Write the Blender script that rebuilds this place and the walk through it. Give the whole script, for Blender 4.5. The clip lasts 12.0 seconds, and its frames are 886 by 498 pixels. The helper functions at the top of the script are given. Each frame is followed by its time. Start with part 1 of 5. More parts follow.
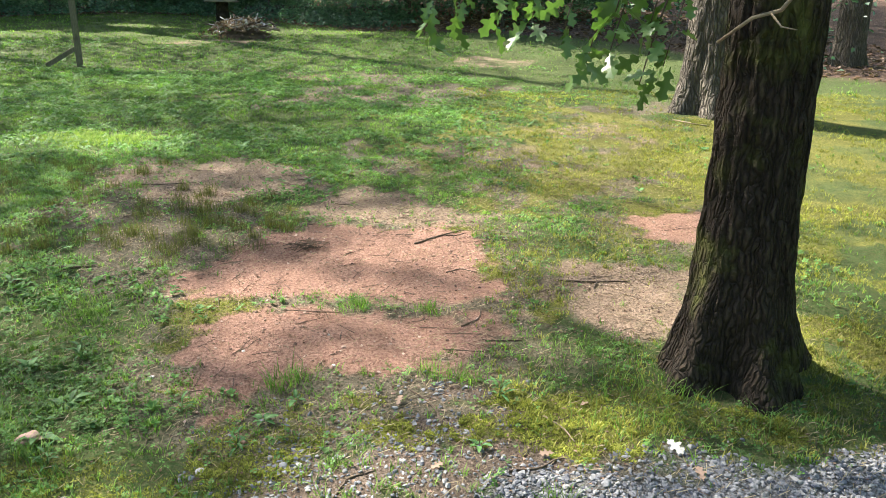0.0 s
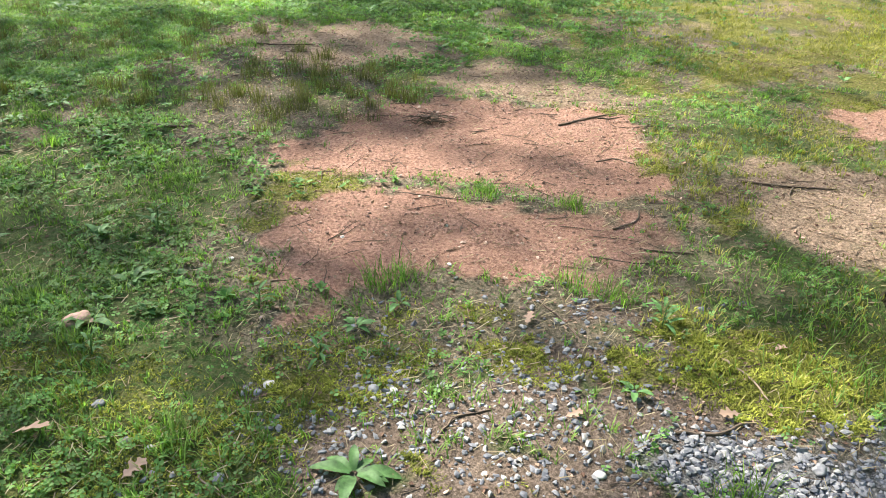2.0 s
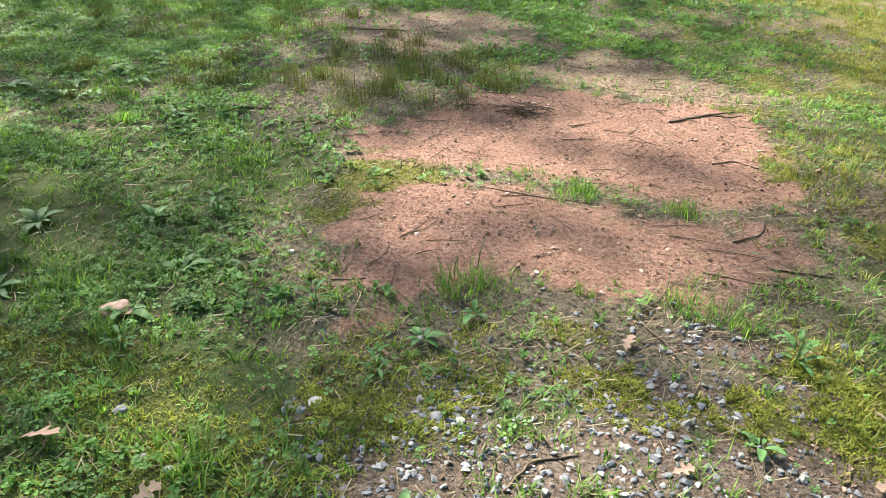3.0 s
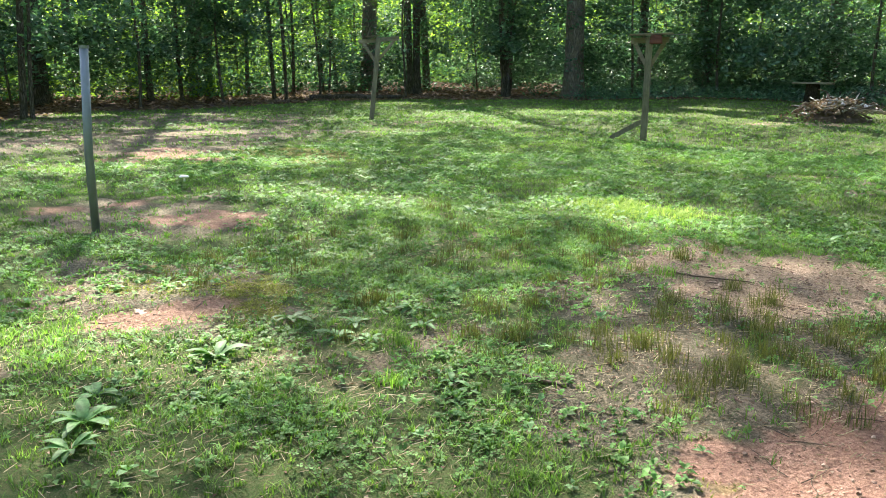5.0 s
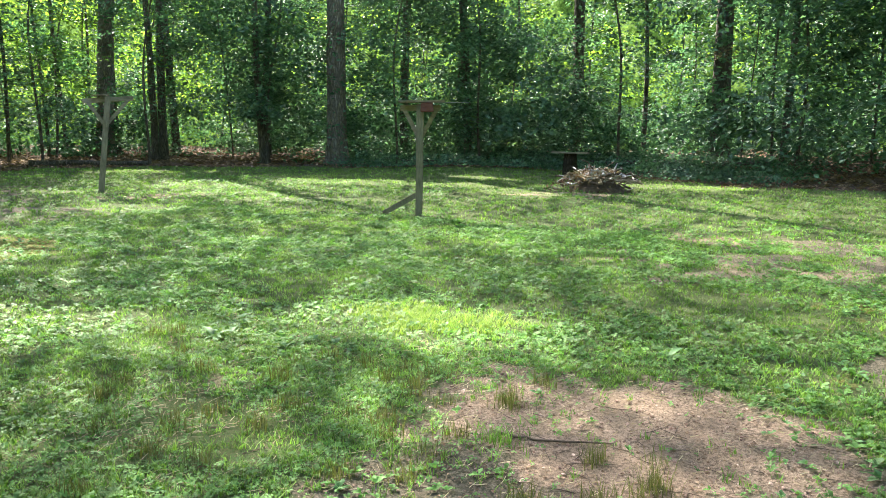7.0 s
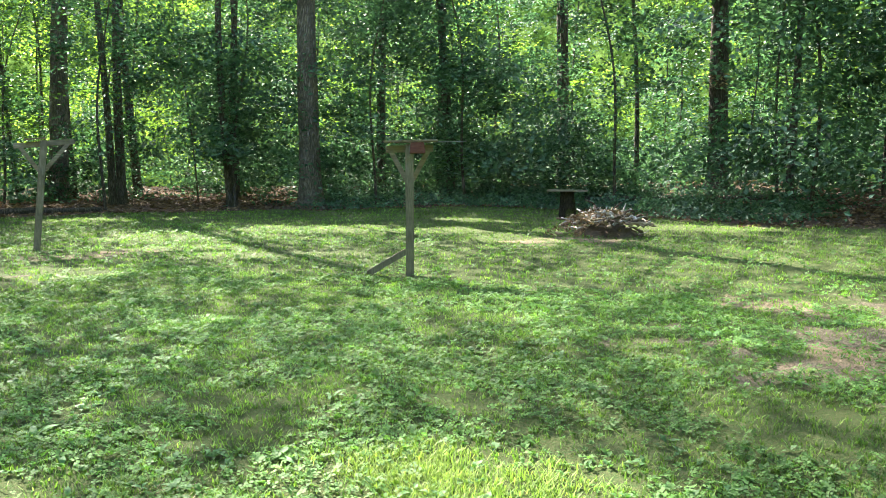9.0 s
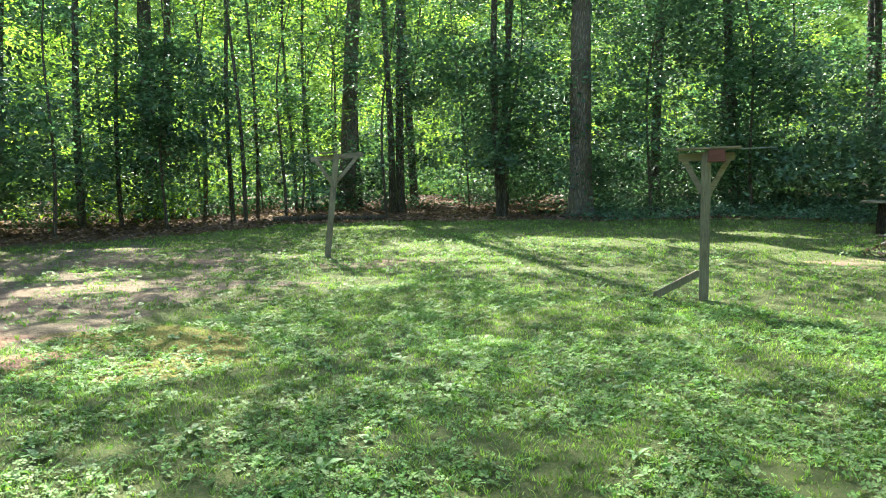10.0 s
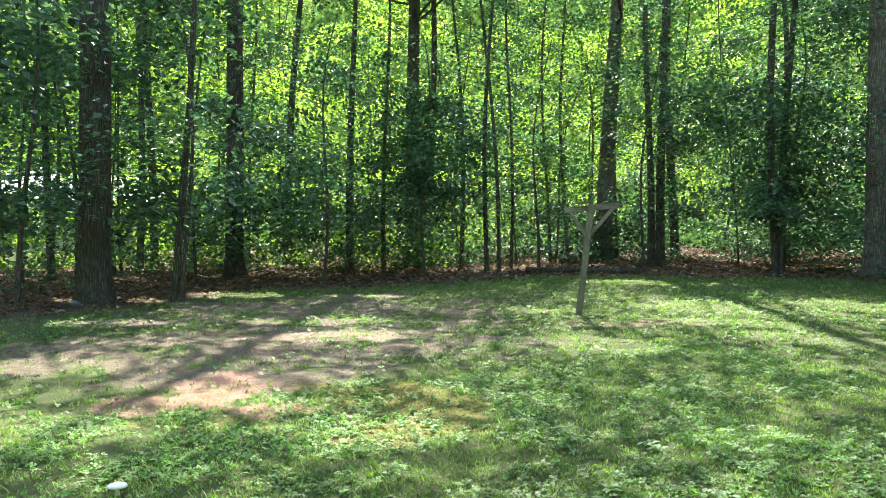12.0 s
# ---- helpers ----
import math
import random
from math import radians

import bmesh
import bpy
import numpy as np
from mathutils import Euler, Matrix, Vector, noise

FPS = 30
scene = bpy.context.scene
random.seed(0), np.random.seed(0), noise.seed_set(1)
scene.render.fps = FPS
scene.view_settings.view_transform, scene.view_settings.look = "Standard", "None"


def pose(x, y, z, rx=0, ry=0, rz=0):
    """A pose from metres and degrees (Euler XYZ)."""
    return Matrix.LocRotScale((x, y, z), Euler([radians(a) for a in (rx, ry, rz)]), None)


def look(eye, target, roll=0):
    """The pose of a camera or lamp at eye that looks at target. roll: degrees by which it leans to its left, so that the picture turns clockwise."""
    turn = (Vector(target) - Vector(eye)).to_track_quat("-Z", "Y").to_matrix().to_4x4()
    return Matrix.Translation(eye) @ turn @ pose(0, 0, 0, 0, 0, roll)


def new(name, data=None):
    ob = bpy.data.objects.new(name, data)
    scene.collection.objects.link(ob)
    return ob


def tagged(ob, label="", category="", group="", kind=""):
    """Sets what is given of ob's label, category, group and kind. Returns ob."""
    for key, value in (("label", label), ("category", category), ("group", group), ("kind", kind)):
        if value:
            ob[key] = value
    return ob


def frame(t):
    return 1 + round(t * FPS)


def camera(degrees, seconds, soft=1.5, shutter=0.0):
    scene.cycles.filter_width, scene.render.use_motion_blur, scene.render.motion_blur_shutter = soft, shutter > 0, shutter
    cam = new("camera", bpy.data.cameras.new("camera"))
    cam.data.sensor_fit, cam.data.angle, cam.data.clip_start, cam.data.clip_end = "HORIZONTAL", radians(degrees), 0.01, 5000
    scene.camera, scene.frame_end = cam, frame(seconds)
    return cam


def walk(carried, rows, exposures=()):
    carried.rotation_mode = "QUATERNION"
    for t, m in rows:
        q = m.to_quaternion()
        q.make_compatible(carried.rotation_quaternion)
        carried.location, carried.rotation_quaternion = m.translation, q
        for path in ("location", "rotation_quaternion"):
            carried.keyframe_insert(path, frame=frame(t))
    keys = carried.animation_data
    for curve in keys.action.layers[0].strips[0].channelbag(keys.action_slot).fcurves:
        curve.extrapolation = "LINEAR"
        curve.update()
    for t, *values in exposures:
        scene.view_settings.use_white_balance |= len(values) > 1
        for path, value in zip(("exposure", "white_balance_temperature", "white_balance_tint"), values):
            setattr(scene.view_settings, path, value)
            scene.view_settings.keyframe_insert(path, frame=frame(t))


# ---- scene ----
cam = camera(60.73, 12.0, soft=0.75)
PATH = [
    (0.0, pose(-0.000, 0.000, 1.822, 71.09, 0, 0.00) @ pose(0, 0, 0, 0, 0, 0.10)),
    (0.5, pose(-0.009, 0.173, 1.768, 67.91, 0, 3.97) @ pose(0, 0, 0, 0, 0, 0.25)),
    (1.0, pose(-0.010, 0.366, 1.663, 65.78, 0, 6.77) @ pose(0, 0, 0, 0, 0, 0.59)),
    (1.5, pose(-0.058, 0.559, 1.573, 65.07, 0, 8.45) @ pose(0, 0, 0, 0, 0, 0.30)),
    (2.0, pose(-0.089, 0.744, 1.467, 63.22, 0, 10.37) @ pose(0, 0, 0, 0, 0, 0.53)),
    (2.5, pose(-0.137, 0.924, 1.357, 60.05, 0, 11.57) @ pose(0, 0, 0, 0, 0, 0.78)),
    (3.0, pose(-0.148, 1.085, 1.297, 63.28, 0, 17.82) @ pose(0, 0, 0, 0, 0, 0.45)),
    (3.5, pose(-0.195, 1.287, 1.297, 71.24, 0, 24.55) @ pose(0, 0, 0, 0, 0, 0.81)),
    (3.7, pose(-0.247, 1.395, 1.263, 73.59, 0, 26.90) @ pose(0, 0, 0, 0, 0, 0.93)),
    (5.3, pose(-0.880, 2.160, 1.319, 78.68, 0, 41.35) @ pose(0, 0, 0, 0, 0, -0.02)),
    (5.5, pose(-0.967, 2.273, 1.326, 78.96, 0, 41.01) @ pose(0, 0, 0, 0, 0, -0.16)),
    (6.0, pose(-1.178, 2.622, 1.359, 79.99, 0, 36.87) @ pose(0, 0, 0, 0, 0, -0.06)),
    (6.5, pose(-1.439, 2.977, 1.378, 81.17, 0, 28.98) @ pose(0, 0, 0, 0, 0, -0.12)),
    (7.0, pose(-1.638, 3.340, 1.416, 83.06, 0, 22.93) @ pose(0, 0, 0, 0, 0, 0.29)),
    (7.2, pose(-1.716, 3.515, 1.434, 83.76, 0, 21.38) @ pose(0, 0, 0, 0, 0, 0.50)),
    (8.8, pose(-2.436, 4.732, 1.634, 85.10, 0, 19.74) @ pose(0, 0, 0, 0, 0, -0.76)),
    (9.0, pose(-2.555, 4.851, 1.632, 85.38, 0, 21.01) @ pose(0, 0, 0, 0, 0, -0.85)),
    (9.5, pose(-2.840, 5.083, 1.678, 85.84, 0, 28.08) @ pose(0, 0, 0, 0, 0, -1.35)),
    (10.0, pose(-3.083, 5.299, 1.699, 86.20, 0, 40.59) @ pose(0, 0, 0, 0, 0, -0.74)),
    (10.5, pose(-3.322, 5.440, 1.715, 87.10, 0, 52.52) @ pose(0, 0, 0, 0, 0, -0.09)),
    (11.0, pose(-3.475, 5.528, 1.755, 88.16, 0, 61.33) @ pose(0, 0, 0, 0, 0, 0.33)),
    (11.5, pose(-3.536, 5.644, 1.762, 89.12, 0, 64.25) @ pose(0, 0, 0, 0, 0, 0.54)),
    (12.0, pose(-3.574, 5.766, 1.759, 89.98, 0, 59.68) @ pose(0, 0, 0, 0, 0, 0.32)),
]
walk(cam, PATH, [(0.0, 2.12), (2.5, 2.1), (5.3, 2.5), (9.0, 2.8), (12.0, 2.75)])

# ---------------------------------------------------------------- light
SUN_EL, SUN_AZ = radians(48), radians(55)
TO_SUN = Vector((-math.sin(SUN_AZ) * math.cos(SUN_EL), math.cos(SUN_AZ) * math.cos(SUN_EL), math.sin(SUN_EL)))
world = bpy.data.worlds.new("world")
scene.world = world
world.use_nodes = True
sky = world.node_tree.nodes.new("ShaderNodeTexSky")
sky.sky_type, sky.sun_disc = "NISHITA", False
sky.sun_elevation, sky.sun_rotation = SUN_EL, -SUN_AZ
sky.air_density, sky.dust_density = 1.0, 2.0
background = world.node_tree.nodes["Background"]
background.inputs[1].default_value = 0.13
world.node_tree.links.new(sky.outputs[0], background.inputs[0])
sun_data = bpy.data.lights.new("sun", "SUN")
sun_data.energy, sun_data.angle, sun_data.color = 5.0, radians(0.5), (1.0, 0.94, 0.82)
sun = new("sun", sun_data)
sun.matrix_world = look(TO_SUN * 60, (0, 0, 0))

# ---------------------------------------------------------------- small tools
rng = np.random.default_rng(7)


def vnoise(x, y, seed=0):
    """Smooth value noise on a unit lattice, -1 to 1."""
    xi, yi = np.floor(x).astype(np.int64), np.floor(y).astype(np.int64)
    fx, fy = x - xi, y - yi
    fx, fy = fx * fx * (3 - 2 * fx), fy * fy * (3 - 2 * fy)

    def h(a, b):
        n = (a * 374761393 + b * 668265263 + seed * 974711) & 0xFFFFFFFF
        n = ((n ^ (n >> 13)) * 1274126177) & 0xFFFFFFFF
        return ((n ^ (n >> 16)) & 0xFFFF) / 32767.5 - 1
    return ((h(xi, yi) * (1 - fx) + h(xi + 1, yi) * fx) * (1 - fy)
            + (h(xi, yi + 1) * (1 - fx) + h(xi + 1, yi + 1) * fx) * fy)


def fbm(x, y, seed=0, octaves=4):
    return sum(vnoise(x * 2 ** k, y * 2 ** k, seed + k) * 0.5 ** k for k in range(octaves))


def smooth(a, b, v):
    t = np.clip((v - a) / (b - a), 0, 1)
    return t * t * (3 - 2 * t)


def base_z(x, y):
    """The lie of the land: a gentle rise towards the woods."""
    x, y = np.clip(x, -34, 14), np.clip(y, -6, 32)
    return -0.03316 * x + 0.01905 * y + 0.000345 * x * x + 0.001142 * x * y + 0.001056 * y * y


def blobs(x, y, spots, wobble=0.35, size=0.45, seed=3):
    """How far inside any of the ellipses (x, y, rx, ry, turn) a place lies: 1 at the heart, 0 on a ragged edge."""
    n = fbm(x / size, y / size, seed) * wobble + 0.4 * wobble * fbm(x / size * 5, y / size * 5, seed + 9, 2)
    out = np.full_like(x, -1.0)
    for cx, cy, rx, ry, a in spots:
        c, s = math.cos(radians(a)), math.sin(radians(a))
        u, v = ((x - cx) * c + (y - cy) * s) / rx, (-(x - cx) * s + (y - cy) * c) / ry
        out = np.maximum(out, 1.0 - np.sqrt(u * u + v * v) + n)
    return out


# outlines of the worn places: two clay patches, a pinkish one behind them, one by the mossy ground
CLAY_NEAR = [(-1.30, 3.30), (-1.31, 3.50), (-1.13, 3.83), (-0.84, 3.95), (-0.27, 3.92), (0.24, 3.94), (0.34, 3.71), (0.30, 3.40), (0.05, 3.30), (-0.23, 3.23), (-0.50, 3.29),
             (-0.71, 3.20), (-0.87, 3.01), (-0.92, 2.84), (-1.10, 2.98)]
CLAY_FAR = [(-1.66, 4.37), (-1.41, 4.48), (-1.32, 4.87), (-1.25, 5.25), (-0.95, 5.41), (-0.52, 5.38), (-0.10, 5.42), (0.28, 5.37), (0.37, 4.91), (0.34, 4.18), (0.05, 4.03),
            (-0.44, 4.07), (-0.88, 4.12), (-1.19, 4.06), (-1.46, 4.08)]
CLAY_BACK = [(-1.05, 6.15), (-0.72, 6.45), (-0.41, 6.22), (-0.02, 5.88), (0.27, 5.68), (0.18, 5.47), (-0.36, 5.47), (-0.72, 5.58), (-1.01, 5.78)]
CLAY_SIDE = [(1.47, 5.78), (1.85, 6.0), (2.15, 5.9), (1.9, 5.28), (1.5, 5.25)]
SAND_SIDE = [(0.60, 3.94), (0.76, 4.63), (1.11, 4.70), (1.55, 4.58), (1.40, 3.98), (0.97, 3.78), (0.69, 3.76)]
DUST = [(-3.18, 6.62), (-2.9, 7.17), (-2.15, 7.3), (-1.35, 7.02), (-1.17, 6.45), (-1.65, 6.08), (-1.92, 5.80), (-2.4, 5.86), (-2.72, 6.13)]
RED = [(-6.25, 5.42, 0.38, 0.60, -18), (-7.3, 4.75, 0.36, 0.5, -18), (-4.2, 3.85, 0.17, 0.28, -10), (-4.95, 3.6, 0.25, 0.22, 0), (-10.2, 7.4, 0.8, 0.75, 0)]
TAN = [(-1.9, 12.7, 0.7, 0.55, 10), (0.9, 14.8, 1.4, 0.8, 10), (-12.8, 8.6, 1.2, 2.6, -10), (-11.7, 13.6, 0.5, 0.95, -38), (-5.0, 17.3, 1.2, 0.45, 10),
       (-1.6, 10.7, 0.6, 0.8, 0), (0.6, 8.0, 0.8, 0.6, 15), (-3.05, 3.95, 0.36, 0.42, -20), (1.9, 8.9, 1.0, 0.5, -20), (-4.2, 6.6, 0.3, 0.2, 0),
       (-14.5, 12, 0.8, 1.6, 0), (-1.55, 5.0, 0.35, 0.45, 0), (1.3, 6.9, 0.5, 0.35, 0)]
MUD = [(-0.15, 2.08, 0.50, 0.26, 5)]
SPARSE = [(-2.1, 4.9, 0.95, 0.85, 0), (-0.2, 2.75, 0.85, 0.55, 0), (1.0, 7.6, 1.6, 1.6, 0), (-2.2, 5.6, 0.8, 0.7, 0), (-4.6, 4.0, 0.9, 0.9, 0),
          (-12.5, 8.5, 2.2, 3.2, 0), (-16, 10, 2.4, 3.5, 0), (-0.6, 11.5, 2.0, 1.4, 0), (2.2, 10.0, 1.6, 0.8, 0), (-6.6, 5.1, 0.9, 1.1, 0)]
MOSS = [(2.8, 7.4, 3.0, 3.2, 0), (-0.85, 2.62, 0.40, 0.5, 20), (-1.2, 2.2, 0.75, 0.5, 10), (-0.1, 2.75, 0.35, 0.2, 0), (0.75, 2.95, 0.45, 0.35, 0), (-4.3, 4.4, 0.7, 0.45, 20),
        (-1.25, 3.7, 0.25, 0.5, 0), (5.2, 8.5, 3, 3, 0), (-9.0, 8.5, 0.9, 1.2, 0), (-8.6, 8.3, 0.6, 0.6, 0), (1.25, 2.85, 0.28, 0.2, 0),
        (-0.35, 3.02, 0.12, 0.1, 0), (2.5, 3.4, 0.8, 0.9, 0)]
STONY = [(-0.62, 2.2, 0.2, 0.17, 0), (-0.1, 2.55, 0.5, 0.32, 0), (-0.45, 2.35, 0.5, 0.3, 0), (0.3, 2.85, 0.12, 0.12, 0), (-0.95, 2.42, 0.08, 0.08, 0), (0.02, 3.1, 0.15, 0.1, 0)]
SUNNY = [(-3.85, 8.0, 0.75, 0.5, 25), (-6.1, 6.85, 0.55, 0.35, 20), (-15.8, 18.4, 1.4, 0.5, 30), (-10.2, 17.9, 1.8, 0.6, 15), (-7.3, 18.2, 1.5, 0.5, 10),
         (-5.4, 17.4, 1.2, 0.4, 0), (-11.5, 15.7, 1.6, 0.45, 25), (-10.6, 12.0, 0.7, 0.35, 30), (-14.2, 9.8, 0.9, 0.3, 60), (-12.7, 9.6, 0.9, 0.35, 60),
         (-12.3, 6.2, 0.7, 0.35, 60), (-10.3, 11.8, 0.6, 0.35, 30), (-12.0, 16.3, 1.2, 0.4, 30), (-9.9, 6.1, 0.8, 0.5, 60), (-8.5, 8.2, 0.55, 0.32, 60),
         (-1.4, 4.33, 0.5, 0.2, 10), (-10.8, 14.7, 0.9, 0.3, 20), (-7.5, 20.2, 0.9, 0.3, 0)]
SUNNY2 = [(-0.3, 5.85, 0.9, 0.3, 0), (1.05, 4.35, 0.55, 0.5, 0), (-4.2, 3.75, 0.6, 0.3, 40), (-4.9, 4.1, 0.4, 0.3, 0), (-0.5, 9.9, 0.5, 0.3, 0),
          (-6.2, 17.7, 1.2, 0.4, 0), (1.25, 2.82, 0.25, 0.16, 0), (-0.3, 5.1, 0.65, 0.18, 0), (-9.0, 14.5, 1.2, 0.35, 20), (-3, 19.5, 1.6, 0.4, 0),
         (-15.5, 7.0, 0.6, 0.3, 60), (-17, 12, 0.7, 0.3, 60), (-13.5, 13.4, 0.7, 0.3, 40), (-0.75, 2.6, 0.3, 0.3, 0), (-18.5, 7.5, 0.8, 0.35, 60), (-18.6, 9.6, 0.9, 0.4, 60), (-1.9, 15.7, 0.8, 0.3, 0), (-10.1, 7.5, 0.5, 0.4, 60), (-6.6, 6.7, 0.6, 0.3, 20)]
# half-width of the lawn seen from its heart, by bearing (degrees left of straight ahead)
HEART = (-6.0, 10.0)
EDGE_BEARING = [-180, -120, -100, -85, -70, -45, -20, 0, 12, 27, 45, 60, 75, 90, 100, 110, 125, 150, 180]
EDGE_REACH = [30, 28, 20, 14.5, 12.7, 12.7, 10.9, 13.1, 14.0, 13.7, 15.0, 15.4, 13.0, 13.2, 12.0, 11.4, 12, 20, 30]


def woods(x, y):
    """Metres past the edge of the woods (negative on the lawn)."""
    dx, dy = x - HEART[0], y - HEART[1]
    return np.hypot(dx, dy) - np.interp(np.degrees(np.arctan2(-dx, dy)), EDGE_BEARING, EDGE_REACH) + 0.5 * fbm(x / 2, y / 2, 21, 3)


def inside(x, y, outline):
    """Metres inside an outline on the ground (negative outside it)."""
    px, py = np.array(outline).T
    d2, odd = np.full_like(x, 1e9), np.zeros(x.shape, bool)
    near = (x > px.min() - 0.6) & (x < px.max() + 0.6) & (y > py.min() - 0.6) & (y < py.max() + 0.6)
    X, Y = x[near], y[near]
    D, O = np.full_like(X, 1e9), np.zeros(X.shape, bool)
    for ax, ay, bx, by in zip(px, py, np.roll(px, -1), np.roll(py, -1)):
        ex, ey = bx - ax, by - ay
        t = np.clip(((X - ax) * ex + (Y - ay) * ey) / (ex * ex + ey * ey), 0, 1)
        D = np.minimum(D, (X - ax - t * ex) ** 2 + (Y - ay - t * ey) ** 2)
        if by != ay:
            O ^= ((ay > Y) != (by > Y)) & (X < ax + (Y - ay) / (by - ay) * ex)
    d2[near], odd[near] = D, O
    return np.where(odd, 1, -1) * np.minimum(np.sqrt(d2), 0.6)


def cover(x, y):
    ragged = 0.12 * fbm(x / 0.38, y / 0.38, 17, 3) + 0.10 * fbm(x / 0.09, y / 0.09, 27, 2)
    clay = np.maximum.reduce([inside(x, y, o) for o in (CLAY_NEAR, CLAY_FAR, CLAY_SIDE)]) + ragged
    red = np.maximum(smooth(-0.09, 0.10, clay), 0.7 * smooth(-0.16, 0.42, blobs(x, y, RED, 0.7)))
    dust = np.maximum.reduce([inside(x, y, o) for o in (SAND_SIDE, CLAY_BACK, DUST)]) + 1.3 * ragged
    tan = smooth(0.0, 0.6, blobs(x, y, TAN, 0.7)) * (0.45 + 0.45 * smooth(-0.3, 0.3, fbm(x / 0.35, y / 0.35, 19, 3)))
    tan = np.maximum(tan, 1.15 * smooth(-0.1, 0.12, dust))
    mud = smooth(0.0, 0.2, blobs(x, y, MUD, 0.25))
    moss = smooth(0.0, 0.4, blobs(x, y, MOSS, 0.6, 0.3, 9)) * (0.35 + 0.65 * smooth(-0.35, 0.15, fbm(x / 0.55, y / 0.55, 97, 4)))
    stony = smooth(0.0, 0.3, blobs(x, y, STONY, 0.5, 0.2, 12))
    edge = 2.56 + 0.08 * (x - 0.6) + 0.13 * fbm(x / 0.4, y / 0.4, 5)
    drive = np.maximum(smooth(-0.08, 0.1, edge - y) * smooth(-0.1, 0.15, x - 0.18 + 0.15 * fbm(x / 0.3, y / 0.3, 15)), smooth(-0.15, 0.15, 1.75 - y))
    drive = drive * (1 - mud)
    deep = woods(x, y)
    litter = smooth(-0.5, 0.6, deep) * (1 - smooth(8, 11, deep) * smooth(-16, -19, x) * (1 - smooth(7, 11, y)))
    sparse = np.maximum.reduce([smooth(0.0, 0.5, blobs(x, y, SPARSE, 0.7, 0.5, 30)), 0.95 * smooth(-0.5, -0.02, clay), 0.8 * smooth(-0.2, 0.0, dust)])
    # the strip of weeds between the two worn patches
    strip = np.exp(-((y - 4.01 + 0.05 * fbm(x / 0.2, y / 0.2, 29, 2)) / 0.07) ** 2) * smooth(-1.4, -1.2, x) * (1 - smooth(0.25, 0.4, x))
    red = red * (1 - 0.6 * strip)
    return dict(red=red, tan=tan * 0.8, mud=mud, moss=moss, stony=stony, drive=drive, litter=litter, sparse=sparse, strip=strip)


def lit_at(x, y):
    """Where the sun reaches the lawn through a gap."""
    return np.maximum(smooth(-0.35, 0.1, blobs(x, y, SUNNY, 0.4, 0.8, 60)), smooth(-0.35, 0.1, blobs(x, y, SUNNY2, 0.4, 0.8, 61)))


def ground_z(x, y):
    return base_z(x, y) + 0.016 * fbm(x / 0.7, y / 0.7, 40) + 0.005 * fbm(x / 0.09, y / 0.09, 50, 2) * (np.hypot(x + 2, y - 6) < 14)


def gz(x, y):
    return float(ground_z(np.array([float(x)]), np.array([float(y)]))[0])


def fast_mesh(name, verts, faces):
    """A mesh from arrays; all faces have the same number of corners."""
    verts, faces = np.asarray(verts, np.float32), np.asarray(faces, np.int32)
    me = bpy.data.meshes.new(name)
    k = faces.shape[1]
    me.vertices.add(len(verts))
    me.vertices.foreach_set("co", verts.ravel())
    me.loops.add(faces.size)
    me.loops.foreach_set("vertex_index", faces.ravel())
    me.polygons.add(len(faces))
    me.polygons.foreach_set("loop_start", np.arange(0, faces.size, k, dtype=np.int32))
    me.update(calc_edges=True)
    return me


def put(name, me, material, parent=None, label="", shade=False):
    me.materials.append(material)
    me.polygons.foreach_set("use_smooth", np.full(len(me.polygons), shade))
    ob = new(name, me)
    ob.parent = parent
    if label:
        ob["label"] = label
    return ob


def part(name, bm, material, parent, label=""):
    me = bpy.data.meshes.new(name)
    bm.to_mesh(me)
    bm.free()
    return put(name, me, material, parent, label)


def empty(name, x, y, z=None, turn=0):
    ob = new(name)
    ob.matrix_world = pose(x, y, gz(x, y) if z is None else z, 0, 0, turn)
    return ob


def tube(points, radii, sides=8, cap=True):
    """A bent, tapering round bar as (verts, quads)."""
    P = np.asarray(points, float)
    T = np.gradient(P, axis=0)
    T /= np.linalg.norm(T, axis=1)[:, None] + 1e-9
    ref = np.where(np.abs(T[:, 2:3]) > 0.9, [[1.0, 0, 0]], [[0, 0, 1.0]])
    U = np.cross(T, ref)
    U /= np.linalg.norm(U, axis=1)[:, None]
    for i in range(1, len(U)):
        U[i] = U[i - 1] - T[i] * (U[i - 1] @ T[i])
        U[i] /= np.linalg.norm(U[i])
    V = np.cross(T, U)
    a = np.linspace(0, 2 * np.pi, sides, endpoint=False)
    R = np.broadcast_to(np.asarray(radii, float), (len(P),))
    verts = P[:, None] + R[:, None, None] * (np.cos(a)[None, :, None] * U[:, None] + np.sin(a)[None, :, None] * V[:, None])
    if cap:
        ends = [P[k] + (verts[k] - P[k]) * 0.02 for k in (0, -1)]
        verts = np.concatenate([ends[0][None], verts, ends[1][None]])
    n = len(verts)
    i, j = np.meshgrid(np.arange(n - 1), np.arange(sides), indexing="ij")
    q = np.stack([i * sides + j, i * sides + (j + 1) % sides, (i + 1) * sides + (j + 1) % sides, (i + 1) * sides + j], -1).reshape(-1, 4)
    return verts.reshape(-1, 3), q


def joined(pieces):
    vs, fs, n = [], [], 0
    for v, f in pieces:
        vs.append(v)
        fs.append(f + n)
        n += len(v)
    return np.vstack(vs), np.vstack(fs)


